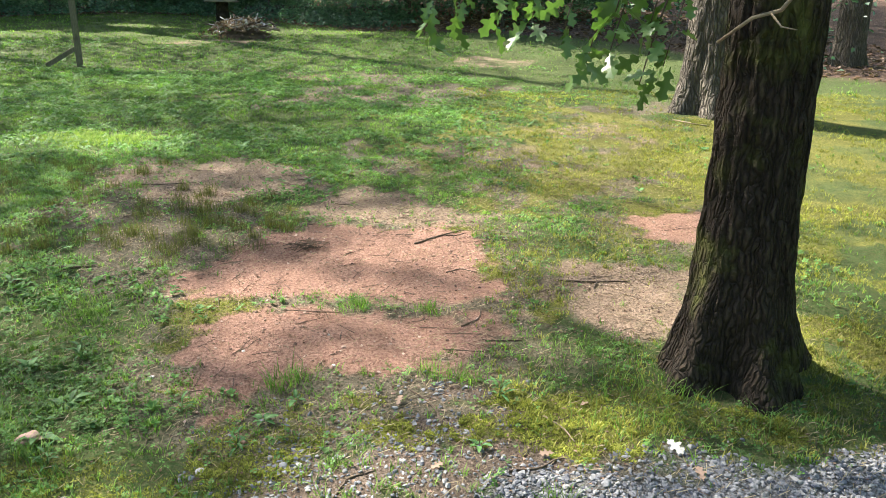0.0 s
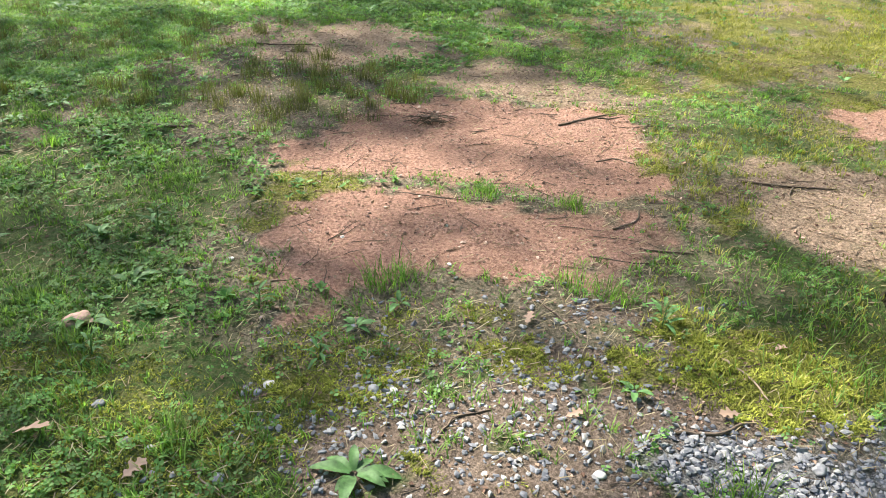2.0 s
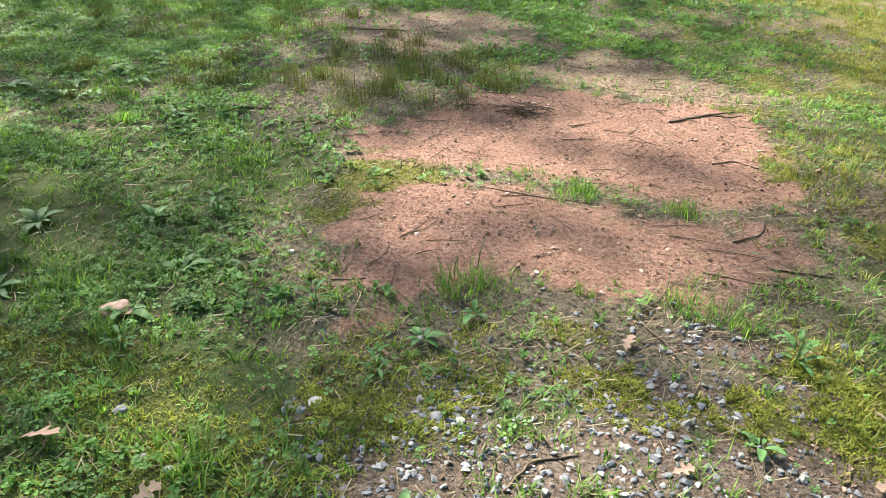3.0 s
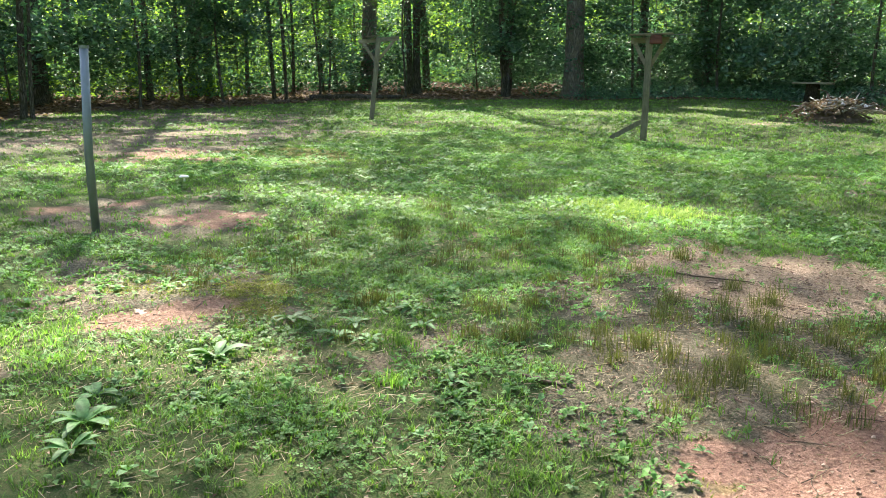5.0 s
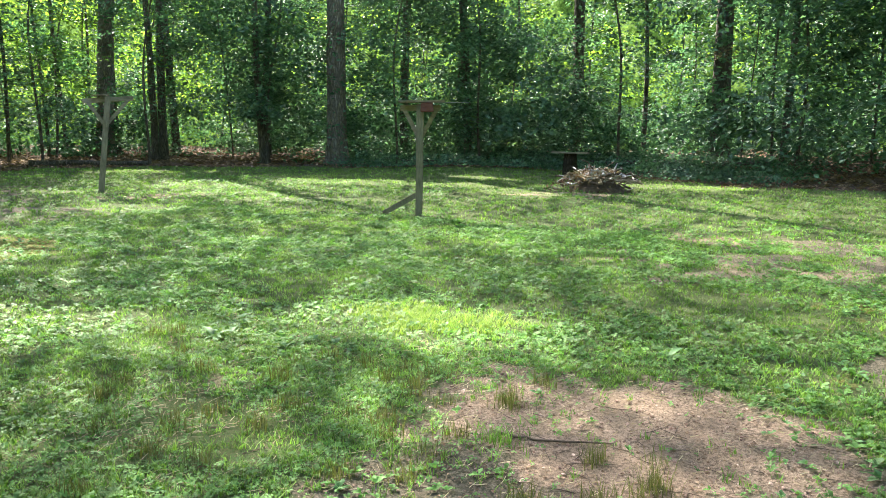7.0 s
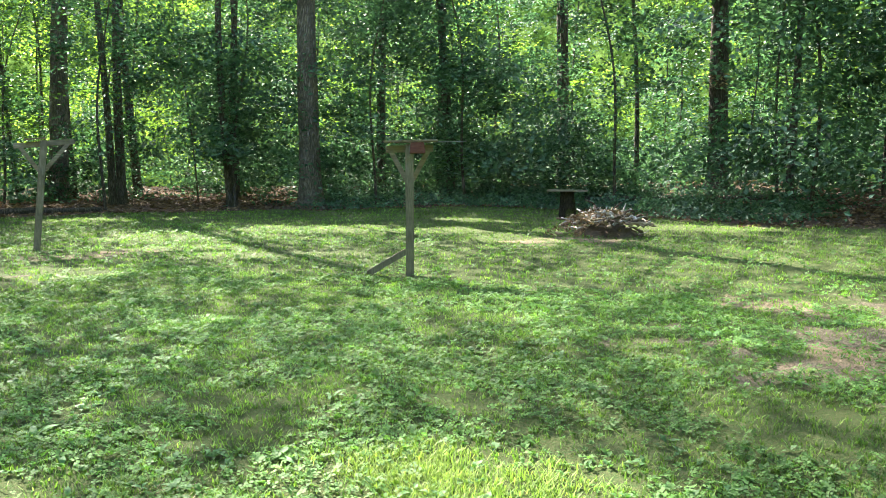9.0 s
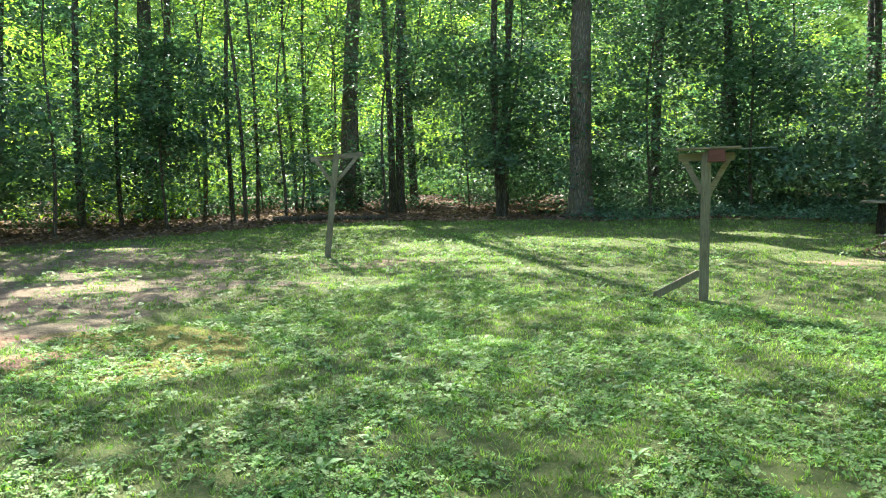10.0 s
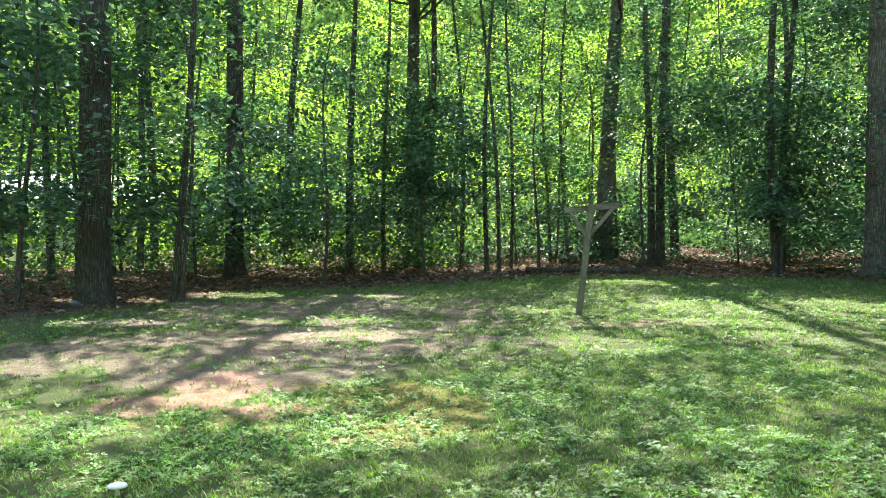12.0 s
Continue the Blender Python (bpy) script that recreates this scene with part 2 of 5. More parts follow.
def wander(a, b, n, amount, r):
    """Points from a to b that stray sideways."""
    a, b = np.asarray(a, float), np.asarray(b, float)
    t = np.linspace(0, 1, n)[:, None]
    d = r.normal(0, amount, (n, 3))
    d[0] = d[-1] = 0
    return a + (b - a) * t + d


def box_bm(sx, sy, sz, m=None, bevel=0.006, taper=1.0):
    bm = bmesh.new()
    bmesh.ops.create_cube(bm, size=1)
    bmesh.ops.scale(bm, vec=(sx, sy, sz), verts=bm.verts)
    for v in bm.verts:
        if v.co.z > 0:
            v.co.x *= taper
            v.co.y *= taper
    if bevel:
        bmesh.ops.bevel(bm, geom=bm.edges[:], offset=bevel, segments=2, affect="EDGES")
    if m is not None:
        bmesh.ops.transform(bm, matrix=m, verts=bm.verts)
    return bm


def bar_between(a, b, w, h, bevel=0.005):
    """A sawn bar from a to b, w wide and h deep."""
    a, b = Vector(a), Vector(b)
    m = Matrix.Translation((a + b) / 2) @ (b - a).to_track_quat("X", "Z").to_matrix().to_4x4()
    return box_bm((b - a).length, w, h, m, bevel)


def leaves(centres, length, r, upward=0.5, width=0.62, fold=0.15, facing=None):
    """Folded pointed leaves at the given places, as (verts, tris)."""
    n = len(centres)
    L = np.broadcast_to(np.asarray(length, float), (n,))[:, None]
    N = r.normal(size=(n, 3))
    N /= np.linalg.norm(N, axis=1)[:, None]
    N = N * (1 - upward) + (np.array([0, 0, 1.0]) if facing is None else facing) * upward
    N /= np.linalg.norm(N, axis=1)[:, None]
    D = np.cross(N, r.normal(size=(n, 3)))
    D /= np.linalg.norm(D, axis=1)[:, None] + 1e-9
    S = np.cross(N, D)
    C = np.asarray(centres, float)
    mid = C + D * L * 0.05
    verts = np.stack([C - D * L * 0.5, mid + S * L * width * 0.5 + N * L * fold, C + D * L * 0.5, mid - S * L * width * 0.5 + N * L * fold], 1).reshape(-1, 3)
    b = np.arange(n)[:, None] * 4
    tris = np.concatenate([b + [[0, 2, 1]], b + [[0, 3, 2]]], 1).reshape(-1, 3)
    return verts, tris


# ---------------------------------------------------------------- materials
class Shade:
    """A node material with a principled surface, and short ways to wire it."""

    def __init__(self, name, rough=0.8, spec=0.3, metal=0.0):
        self.m = bpy.data.materials.new(name)
        self.m.use_nodes = True
        self.t = self.m.node_tree
        self.b = self.t.nodes["Principled BSDF"]
        self.b.inputs["Roughness"].default_value = rough
        self.b.inputs["Specular IOR Level"].default_value = spec
        self.b.inputs["Metallic"].default_value = metal
        self.coord = self.t.nodes.new("ShaderNodeTexCoord")
        self.geo = self.t.nodes.new("ShaderNodeNewGeometry")

    def wire(self, a, b):
        self.t.links.new(a, b)

    def noise(self, scale, detail=4, rough=0.6, where="Object", stretch=None):
        n = self.t.nodes.new("ShaderNodeTexNoise")
        n.inputs["Scale"].default_value, n.inputs["Detail"].default_value, n.inputs["Roughness"].default_value = scale, detail, rough
        src = self.geo.outputs["Position"] if where == "World" else self.coord.outputs[where]
        if stretch:
            mp = self.t.nodes.new("ShaderNodeMapping")
            mp.inputs["Scale"].default_value = stretch
            self.wire(src, mp.inputs[0])
            src = mp.outputs[0]
        self.wire(src, n.inputs["Vector"])
        return n.outputs["Fac"]

    def attr(self, name):
        n = self.t.nodes.new("ShaderNodeAttribute")
        n.attribute_name = name
        return n.outputs["Fac"]

    def ramp(self, fac, *stops):
        n = self.t.nodes.new("ShaderNodeValToRGB")
        els = n.color_ramp.elements
        while len(els) < len(stops):
            els.new(0.5)
        for e, (p, c) in zip(els, stops):
            e.position, e.color = p, (*c, 1) if isinstance(c, tuple) else (c, c, c, 1)
        self.wire(fac, n.inputs[0])
        return n.outputs[0]

    def mix(self, fac, a, b, how="MIX"):
        n = self.t.nodes.new("ShaderNodeMix")
        n.data_type, n.blend_type = "RGBA", how
        for sock, v in ((n.inputs[0], fac), (n.inputs[6], a), (n.inputs[7], b)):
            if isinstance(v, (int, float)):
                sock.default_value = v
            elif isinstance(v, tuple):
                sock.default_value = (*v, 1)
            else:
                self.wire(v, sock)
        return n.outputs[2]

    def math(self, how, a, b=0.0):
        n = self.t.nodes.new("ShaderNodeMath")
        n.operation = how
        for sock, v in zip(n.inputs, (a, b)):
            if isinstance(v, (int, float)):
                sock.default_value = v
            else:
                self.wire(v, sock)
        return n.outputs[0]

    def color(self, c):
        if isinstance(c, tuple):
            self.b.inputs["Base Color"].default_value = (*c, 1)
        else:
            self.wire(c, self.b.inputs["Base Color"])

    def bump(self, height, strength=0.5, distance=0.01):
        n = self.t.nodes.new("ShaderNodeBump")
        n.inputs["Strength"].default_value, n.inputs["Distance"].default_value = strength, distance
        self.wire(height, n.inputs["Height"])
        self.wire(n.outputs[0], self.b.inputs["Normal"])

    def thin(self, colour, share):
        """Let part of the light through, as a leaf does."""
        tr = self.t.nodes.new("ShaderNodeBsdfTranslucent")
        mx = self.t.nodes.new("ShaderNodeMixShader")
        mx.inputs[0].default_value = share
        self.wire(colour, tr.inputs[0])
        self.wire(self.b.outputs[0], mx.inputs[1])
        self.wire(tr.outputs[0], mx.inputs[2])
        self.wire(mx.outputs[0], self.t.nodes["Material Output"].inputs[0])


def leaf_material(name, dark, mid, light, share=0.35, rough=0.45, patch=0.5, swing=(0.65, 1.15), fine=0, glow=(1.3, 1.55, 0.7)):
    s = Shade(name, rough, 0.2 if rough > 0.55 else 0.4)
    each = s.geo.outputs["Random Per Island"]
    c = s.ramp(each, (0.0, dark), (0.5, mid), (1.0, light))
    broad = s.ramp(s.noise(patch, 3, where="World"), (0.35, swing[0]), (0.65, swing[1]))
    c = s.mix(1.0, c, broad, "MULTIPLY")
    if fine:
        c = s.mix(1.0, c, s.ramp(s.noise(fine, 3, 0.65, "World"), (0.36, 0.55), (0.5, 0.95), (0.66, 1.4)), "MULTIPLY")
    s.color(c)
    warm = s.mix(1.0, c, glow, "MULTIPLY")
    s.thin(warm, share)
    return s.m


def bark_material(name, dark, light, moss=0.0, scale=1.0):
    """Short upright plates parted by dark cracks."""
    s = Shade(name, 0.9, 0.2)
    fine, broad = s.noise(45 * scale, 5, 0.7, "Object", (1, 1, 0.3)), s.noise(2.2, 3, 0.5)
    warp = s.t.nodes.new("ShaderNodeVectorMath")
    warp.operation = "MULTIPLY_ADD"
    wn = s.t.nodes.new("ShaderNodeTexNoise")
    wn.inputs["Scale"].default_value, wn.inputs["Detail"].default_value = 9.0, 3
    s.wire(s.coord.outputs["Object"], wn.inputs["Vector"])
    s.wire(wn.outputs["Color"], warp.inputs[0])
    warp.inputs[1].default_value = (0.06, 0.06, 0.12)
    s.wire(s.coord.outputs["Object"], warp.inputs[2])
    mp = s.t.nodes.new("ShaderNodeMapping")
    mp.inputs["Scale"].default_value = (1, 1, 0.13)
    s.wire(warp.outputs[0], mp.inputs[0])
    vo = s.t.nodes.new("ShaderNodeTexVoronoi")
    vo.feature = "DISTANCE_TO_EDGE"
    vo.inputs["Scale"].default_value = 26 * scale
    s.wire(mp.outputs[0], vo.inputs["Vector"])
    plate = s.ramp(vo.outputs["Distance"], (0.0, 0.0), (0.35, 1.0))
    c = s.mix(plate, dark, light)
    c = s.mix(s.ramp(fine, (0.4, 0.0), (0.65, 0.6)), c, tuple(v * 0.6 for v in light))
    c = s.mix(s.ramp(broad, (0.4, 0.0), (0.7, 0.5)), c, tuple(v * 0.8 for v in dark))
    if moss:
        c = s.mix(s.ramp(s.noise(3.1, 5), (0.52, 0.0), (0.66, moss)), c, (0.09, 0.10, 0.02))
    s.color(c)
    s.bump(s.math("ADD", plate, s.math("MULTIPLY", fine, 0.5)), 1.0, 0.03)
    return s.m


def wood_material(name, dark, light, along="x"):
    s = Shade(name, 0.85, 0.25)
    st = {"x": (0.6, 9, 9), "z": (9, 9, 0.6)}[along]
    grain = s.noise(9, 6, 0.65, "Object", st)
    blot = s.noise(5, 3)
    c = s.mix(s.ramp(grain, (0.3, 0.0), (0.7, 1.0)), dark, light)
    c = s.mix(s.ramp(blot, (0.42, 0.0), (0.7, 0.55)), c, tuple(v * 0.5 for v in dark))
    s.color(c)
    s.bump(grain, 0.6, 0.006)
    return s.m


def ground_material():
    s = Shade("earth", 0.95, 0.15)
    fine, mid, broad = s.noise(60, 5, 0.7, "World"), s.noise(7, 5, 0.6, "World"), s.noise(0.9, 3, 0.5, "World")
    grit = s.noise(220, 3, 0.7, "World")

    def soil(a, b, c):
        base = s.mix(s.ramp(mid, (0.3, 0.0), (0.7, 1.0)), a, b)
        return s.mix(s.ramp(fine, (0.44, 0.0), (0.58, 1.0)), base, c)
    lawn = soil((0.075, 0.085, 0.035), (0.11, 0.125, 0.045), (0.055, 0.095, 0.025))
    sparse = soil((0.15, 0.12, 0.085), (0.25, 0.20, 0.15), (0.085, 0.075, 0.05))
    moss = soil((0.15, 0.145, 0.035), (0.225, 0.205, 0.06), (0.09, 0.10, 0.022))
    red = soil((0.30, 0.168, 0.122), (0.41, 0.248, 0.188), (0.22, 0.122, 0.09))
    tan = soil((0.25, 0.175, 0.125), (0.36, 0.262, 0.196), (0.16, 0.115, 0.083))
    mud = soil((0.16, 0.118, 0.09), (0.24, 0.185, 0.148), (0.10, 0.075, 0.056))
    stone = soil((0.16, 0.155, 0.15), (0.23, 0.225, 0.22), (0.08, 0.078, 0.075))
    litter = soil((0.12, 0.075, 0.055), (0.19, 0.125, 0.095), (0.05, 0.035, 0.026))
    c = lawn
    ragged = s.math("MULTIPLY", s.math("SUBTRACT", mid, 0.5), 0.9)
    for name, layer in (("sparse", sparse), ("moss", moss), ("tan", tan), ("red", red), ("mud", mud), ("stony", mud), ("drive", stone), ("litter", litter)):
        a = s.attr(name)
        inside = s.math("MULTIPLY", s.math("MULTIPLY", a, s.math("SUBTRACT", 1.0, a)), 4.0)
        k = s.math("ADD", a, s.math("MULTIPLY", ragged, inside))
        k = s.ramp(k, (0.15, 0.0), (0.85, 0.9 if name in ("tan", "sparse") else 1.0))
        c = s.mix(k, c, layer)
    c = s.mix(1.0, c, s.ramp(broad, (0.3, 0.82), (0.7, 1.15)), "MULTIPLY")
    c = s.mix(1.0, c, s.ramp(grit, (0.36, 0.72), (0.64, 1.28)), "MULTIPLY")
    s.color(c)
    s.bump(s.math("ADD", s.math("ADD", fine, s.math("MULTIPLY", grit, 0.6)), s.math("MULTIPLY", mid, 1.5)), 1.0, 0.03)
    return s.m


EARTH = ground_material()
GRASS = leaf_material("grass", (0.08, 0.155, 0.027), (0.138, 0.24, 0.046), (0.228, 0.33, 0.092), 0.4, 0.6, fine=11)
DRYGRASS = leaf_material("dry_grass", (0.06, 0.065, 0.02), (0.10, 0.105, 0.032), (0.17, 0.155, 0.06), 0.3, 0.6)
YELLOWGRASS = leaf_material("yellow_grass", (0.17, 0.175, 0.03), (0.25, 0.245, 0.055), (0.34, 0.32, 0.10), 0.35, 0.6, fine=11)
MOSSY = leaf_material("moss", (0.10, 0.115, 0.014), (0.19, 0.205, 0.03), (0.31, 0.32, 0.06), 0.25, 0.8, fine=11)
# fresh pale grass with a sun patch's brightness added to its colour
PALESUNGRASS = leaf_material("pale_sunpatch_grass", (0.14, 0.205, 0.045), (0.205, 0.28, 0.07), (0.29, 0.355, 0.115), 0.4, 0.6)
CLOVER = leaf_material("clover", (0.062, 0.137, 0.032), (0.10, 0.205, 0.052), (0.15, 0.268, 0.083), 0.35, 0.6, fine=11)
WEED = leaf_material("weed_leaf", (0.06, 0.135, 0.045), (0.09, 0.185, 0.062), (0.135, 0.24, 0.095), 0.28, 0.58, fine=24)
# wide swing: clump-sized light and dark are painted into the leaf colour
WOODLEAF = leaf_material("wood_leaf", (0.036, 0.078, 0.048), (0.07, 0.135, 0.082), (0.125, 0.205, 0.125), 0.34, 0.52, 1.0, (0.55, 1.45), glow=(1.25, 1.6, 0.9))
# brighter, yellower copy of the wood leaf with sunlight put into its colour
SUNTINTLEAF = leaf_material("sun_tinted_leaf", (0.10, 0.17, 0.035), (0.17, 0.26, 0.055), (0.25, 0.34, 0.08), 0.55, 0.65, 0.7, (0.5, 1.4))
OAKLEAF = leaf_material("oak_leaf", (0.05, 0.10, 0.025), (0.07, 0.13, 0.03), (0.10, 0.17, 0.05), 0.35, 0.35)
DEADLEAF = leaf_material("dead_leaf", (0.09, 0.05, 0.034), (0.19, 0.118, 0.084), (0.32, 0.22, 0.165), 0.15, 0.7)
STRAW = leaf_material("straw", (0.20, 0.15, 0.09), (0.32, 0.25, 0.16), (0.46, 0.38, 0.26), 0.2, 0.7)
OAKBARK = bark_material("oak_bark", (0.012, 0.009, 0.007), (0.075, 0.056, 0.039), 0.7, 1.5)
GREYBARK = bark_material("grey_bark", (0.04, 0.034, 0.028), (0.19, 0.165, 0.135), 0.0, 1.0)
# lighter copy of the grey bark: light painted onto two trunks
LITBARK = bark_material("lit_bark", (0.08, 0.066, 0.054), (0.33, 0.285, 0.235), 0.0, 1.0)
TWIG = wood_material("twig", (0.06, 0.042, 0.03), (0.15, 0.11, 0.08))
PALETWIG = wood_material("pale_twig", (0.20, 0.15, 0.10), (0.36, 0.29, 0.20))
ASHWOOD = wood_material("ash_wood", (0.22, 0.21, 0.20), (0.48, 0.46, 0.43))
POSTWOOD = wood_material("weathered_post", (0.11, 0.095, 0.07), (0.25, 0.22, 0.17), "z")
BOARD = wood_material("weathered_board", (0.13, 0.11, 0.085), (0.29, 0.25, 0.20), "x")
REDPAINT = wood_material("red_paint", (0.09, 0.032, 0.026), (0.15, 0.06, 0.048), "x")


def stone_material(name, a, b, c):
    s = Shade(name, 0.75, 0.35)
    col = s.ramp(s.geo.outputs["Random Per Island"], (0.0, a), (0.5, b), (1.0, c))
    s.color(s.mix(1.0, col, s.ramp(s.noise(70, 4, 0.7, "World"), (0.3, 0.7), (0.7, 1.2)), "MULTIPLY"))
    s.bump(s.noise(160, 3, 0.6, "World"), 0.4, 0.004)
    return s.m


GRAVEL = stone_material("gravel", (0.07, 0.074, 0.088), (0.14, 0.144, 0.158), (0.25, 0.246, 0.24))
PEBBLE = stone_material("pebble", (0.10, 0.058, 0.042), (0.25, 0.15, 0.11), (0.46, 0.33, 0.26))
WHITESTONE = stone_material("pale_stone", (0.32, 0.29, 0.26), (0.39, 0.37, 0.34), (0.46, 0.44, 0.41))
_z = Shade("galvanised_steel", 0.55, 0.5, 0.55)
_z.color(_z.ramp(_z.noise(9, 5, 0.6, "Object", (1, 1, 0.3)), (0.3, (0.13, 0.145, 0.165)), (0.7, (0.24, 0.26, 0.28))))
STEEL = _z.m
_w = Shade("mushroom", 0.6, 0.3)
_w.color(_w.ramp(_w.noise(30, 3), (0.3, (0.72, 0.70, 0.62)), (0.7, (0.84, 0.83, 0.78))))
MUSHROOM = _w.m


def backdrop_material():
    s = Shade("glowing_woods", 1.0, 0.0)
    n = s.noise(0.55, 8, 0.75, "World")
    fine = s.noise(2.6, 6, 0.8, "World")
    # light and dark masses of foliage are painted by this ramp
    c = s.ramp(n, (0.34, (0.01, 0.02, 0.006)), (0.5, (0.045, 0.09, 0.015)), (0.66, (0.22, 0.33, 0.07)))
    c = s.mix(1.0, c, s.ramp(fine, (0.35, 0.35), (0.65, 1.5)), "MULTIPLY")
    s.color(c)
    # own glow in place of sunlight through the far trees
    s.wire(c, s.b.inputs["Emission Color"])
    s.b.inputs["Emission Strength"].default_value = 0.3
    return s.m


GLOWWOODS = backdrop_material()

# ---------------------------------------------------------------- ground
def axis(lo, hi, step, far, far_n):
    """Grid lines, close together between lo and hi and ever wider out to far."""
    inner = np.arange(lo, hi + 1e-6, step)
    g = (np.linspace(0, 1, far_n + 1)[1:]) ** 3
    return np.concatenate([(lo - g * (far + lo))[::-1], inner, hi + g * (far - hi)])


def build_ground():
    xs, ys = axis(-20, 5, 0.09, 600, 40), axis(1.4, 25, 0.09, 600, 40)
    xs = np.union1d(xs, np.arange(-5.5, 2.3, 0.05).round(3))
    ys = np.union1d(ys, np.arange(1.9, 7.6, 0.05).round(3))
    X, Y = np.meshgrid(xs, ys)
    x, y = X.ravel(), Y.ravel()
    verts = np.stack([x, y, ground_z(x, y)], 1)
    nx = len(xs)
    i, j = np.meshgrid(np.arange(len(ys) - 1), np.arange(nx - 1), indexing="ij")
    q = np.stack([i * nx + j, i * nx + j + 1, (i + 1) * nx + j + 1, (i + 1) * nx + j], -1).reshape(-1, 4)
    me = fast_mesh("ground", verts, q)
    for name, value in cover(x, y).items():
        me.attributes.new(name, "FLOAT", "POINT").data.foreach_set("value", value.astype(np.float32))
    ob = put("ground", me, EARTH, shade=True)
    tagged(ob, "sloping back yard of worn lawn, red clay and leaf litter", "ground", kind="structure")


build_ground()


def build_backdrop():
    n = 120
    a = np.linspace(0, 2 * np.pi, n, endpoint=False)
    rad = 75 + 4 * np.sin(a * 7) + 3 * np.sin(a * 17)
    rows = []
    for k, h in enumerate((-4, 10, 22, 34)):
        hh = h + (4 * vnoise(a * 9, a * 0 + k, 77) + 3 * vnoise(a * 25, a * 0 + k, 78)) * (k == 3)
        rows.append(np.stack([-10 + rad * np.cos(a), 12 + rad * np.sin(a), np.broadcast_to(hh, a.shape)], 1))
    verts = np.vstack(rows)
    i, j = np.meshgrid(np.arange(3), np.arange(n), indexing="ij")
    q = np.stack([i * n + j, i * n + (j + 1) % n, (i + 1) * n + (j + 1) % n, (i + 1) * n + j], -1).reshape(-1, 4)
    tagged(put("backdrop", fast_mesh("backdrop", verts, q), GLOWWOODS), "distant wall of green woods, glowing of itself to look sunlit", "backdrop", kind="structure")


build_backdrop()

# ---------------------------------------------------------------- trees
def trunk_mesh(r, h, lean, bend, flare, sides, rings, furrow, seed, reach=1.15):
    """A tapering trunk with a flared foot; furrow is the depth of the bark's ridges."""
    z = np.concatenate([[-0.25], np.linspace(0, 1, rings) ** 1.5 * h])
    a = np.linspace(0, 2 * np.pi, sides, endpoint=False)
    Z, A = np.meshgrid(z, a, indexing="ij")
    taper = 1 - 0.72 * np.clip(Z / h, 0, 1) ** 1.1
    lobes = 0.6 + 0.25 * np.sin(A * 4 + seed) + 0.22 * np.sin(A * 7 + seed * 2)
    R = r * taper * (1 + flare * lobes * np.exp(-np.clip(Z, 0, None) / (r * reach)))
    R = R * (1 + 0.05 * np.sin(A * 2 + seed + Z * 0.4) + 0.03 * np.sin(A * 3 - Z * 0.7))
    if furrow:
        warp = A * sides * 0 + A * r * 42 + 1.2 * vnoise(A * 3, Z * 2.2, seed)
        ridge = vnoise(warp, Z * 5.5, seed + 3) + 0.5 * vnoise(warp * 2.1, Z * 14, seed + 4)
        fade = 0.5 - 0.5 * np.cos(np.clip(np.minimum(A, 2 * np.pi - A) / 0.25, 0, 1) * np.pi)
        R = R + furrow * ridge * (0.35 + 0.65 * fade)
    cx = lean[0] * Z + bend * np.sin(Z / h * 5 + seed) * Z / h
    cy = lean[1] * Z + bend * np.cos(Z / h * 4 + seed) * Z / h
    verts = np.stack([cx + R * np.cos(A), cy + R * np.sin(A), Z], -1).reshape(-1, 3)
    n = len(z)
    i, j = np.meshgrid(np.arange(n - 1), np.arange(sides), indexing="ij")
    q = np.stack([i * sides + j, i * sides + (j + 1) % sides, (i + 1) * sides + (j + 1) % sides, (i + 1) * sides + j], -1).reshape(-1, 4)
    return verts, q


def trunk_at(h, lean, bend, seed, z):
    return np.array([lean[0] * z + bend * math.sin(z / h * 5 + seed) * z / h, lean[1] * z + bend * math.cos(z / h * 4 + seed) * z / h, z])


TREES = []


def tree(name, x, y, r, h, label, lean=(0, 0), bend=0.25, flare=0.7, bark=None, sides=20, rings=40, furrow=0.0, group="", seed=None, reach=1.15):
    seed = len(TREES) if seed is None else seed
    ob = empty(name, x, y)
    v, q = trunk_mesh(r, h, lean, bend, flare, sides, rings, furrow, seed, reach)
    put("trunk", fast_mesh("trunk", v, q), bark or GREYBARK, ob, shade=True)
    tagged(ob, label, "tree", group)
    TREES.append(dict(ob=ob, x=x, y=y, r=r, h=h, lean=lean, bend=bend, seed=seed, clumps=[]))
    return ob


tree("oak_tree", 1.435, 3.38, 0.208, 15, "mature oak with dark furrowed bark and mossy flared foot", (0.0, 0.0), 0.05, 1.15, OAKBARK, 180, 220, 0.013, reach=1.55)
tree("oak_tree", 3.62, 10.45, 0.34, 17, "mature oak with grey ridged bark standing in moss", (0.01, 0.0), 0.1, 0.8, GREYBARK, 96, 110, 0.018)
EDGE = "tall trees along the edge of the woods"
BIG = [(-18.2, 7.2, 0.28, (0, 0)), (-23.2, 11.0, 0.23, (0, 0)), (-26.6, 18.0, 0.25, (0.004, 0)), (-23.6, 23.9, 0.29, (0.035, 0.035)),
       (-13.7, 23.5, 0.29, (0.0, 0.0)), (-3.0, 28.4, 0.27, (0, 0)), (7.9, 15.2, 0.26, (0, 0)), (-8.5, 33, 0.25, (0, 0)), (6.5, 26, 0.3, (0, 0)),
       (-24.5, 4.0, 0.24, (0, 0)), (13.5, 20, 0.3, (0, 0))]
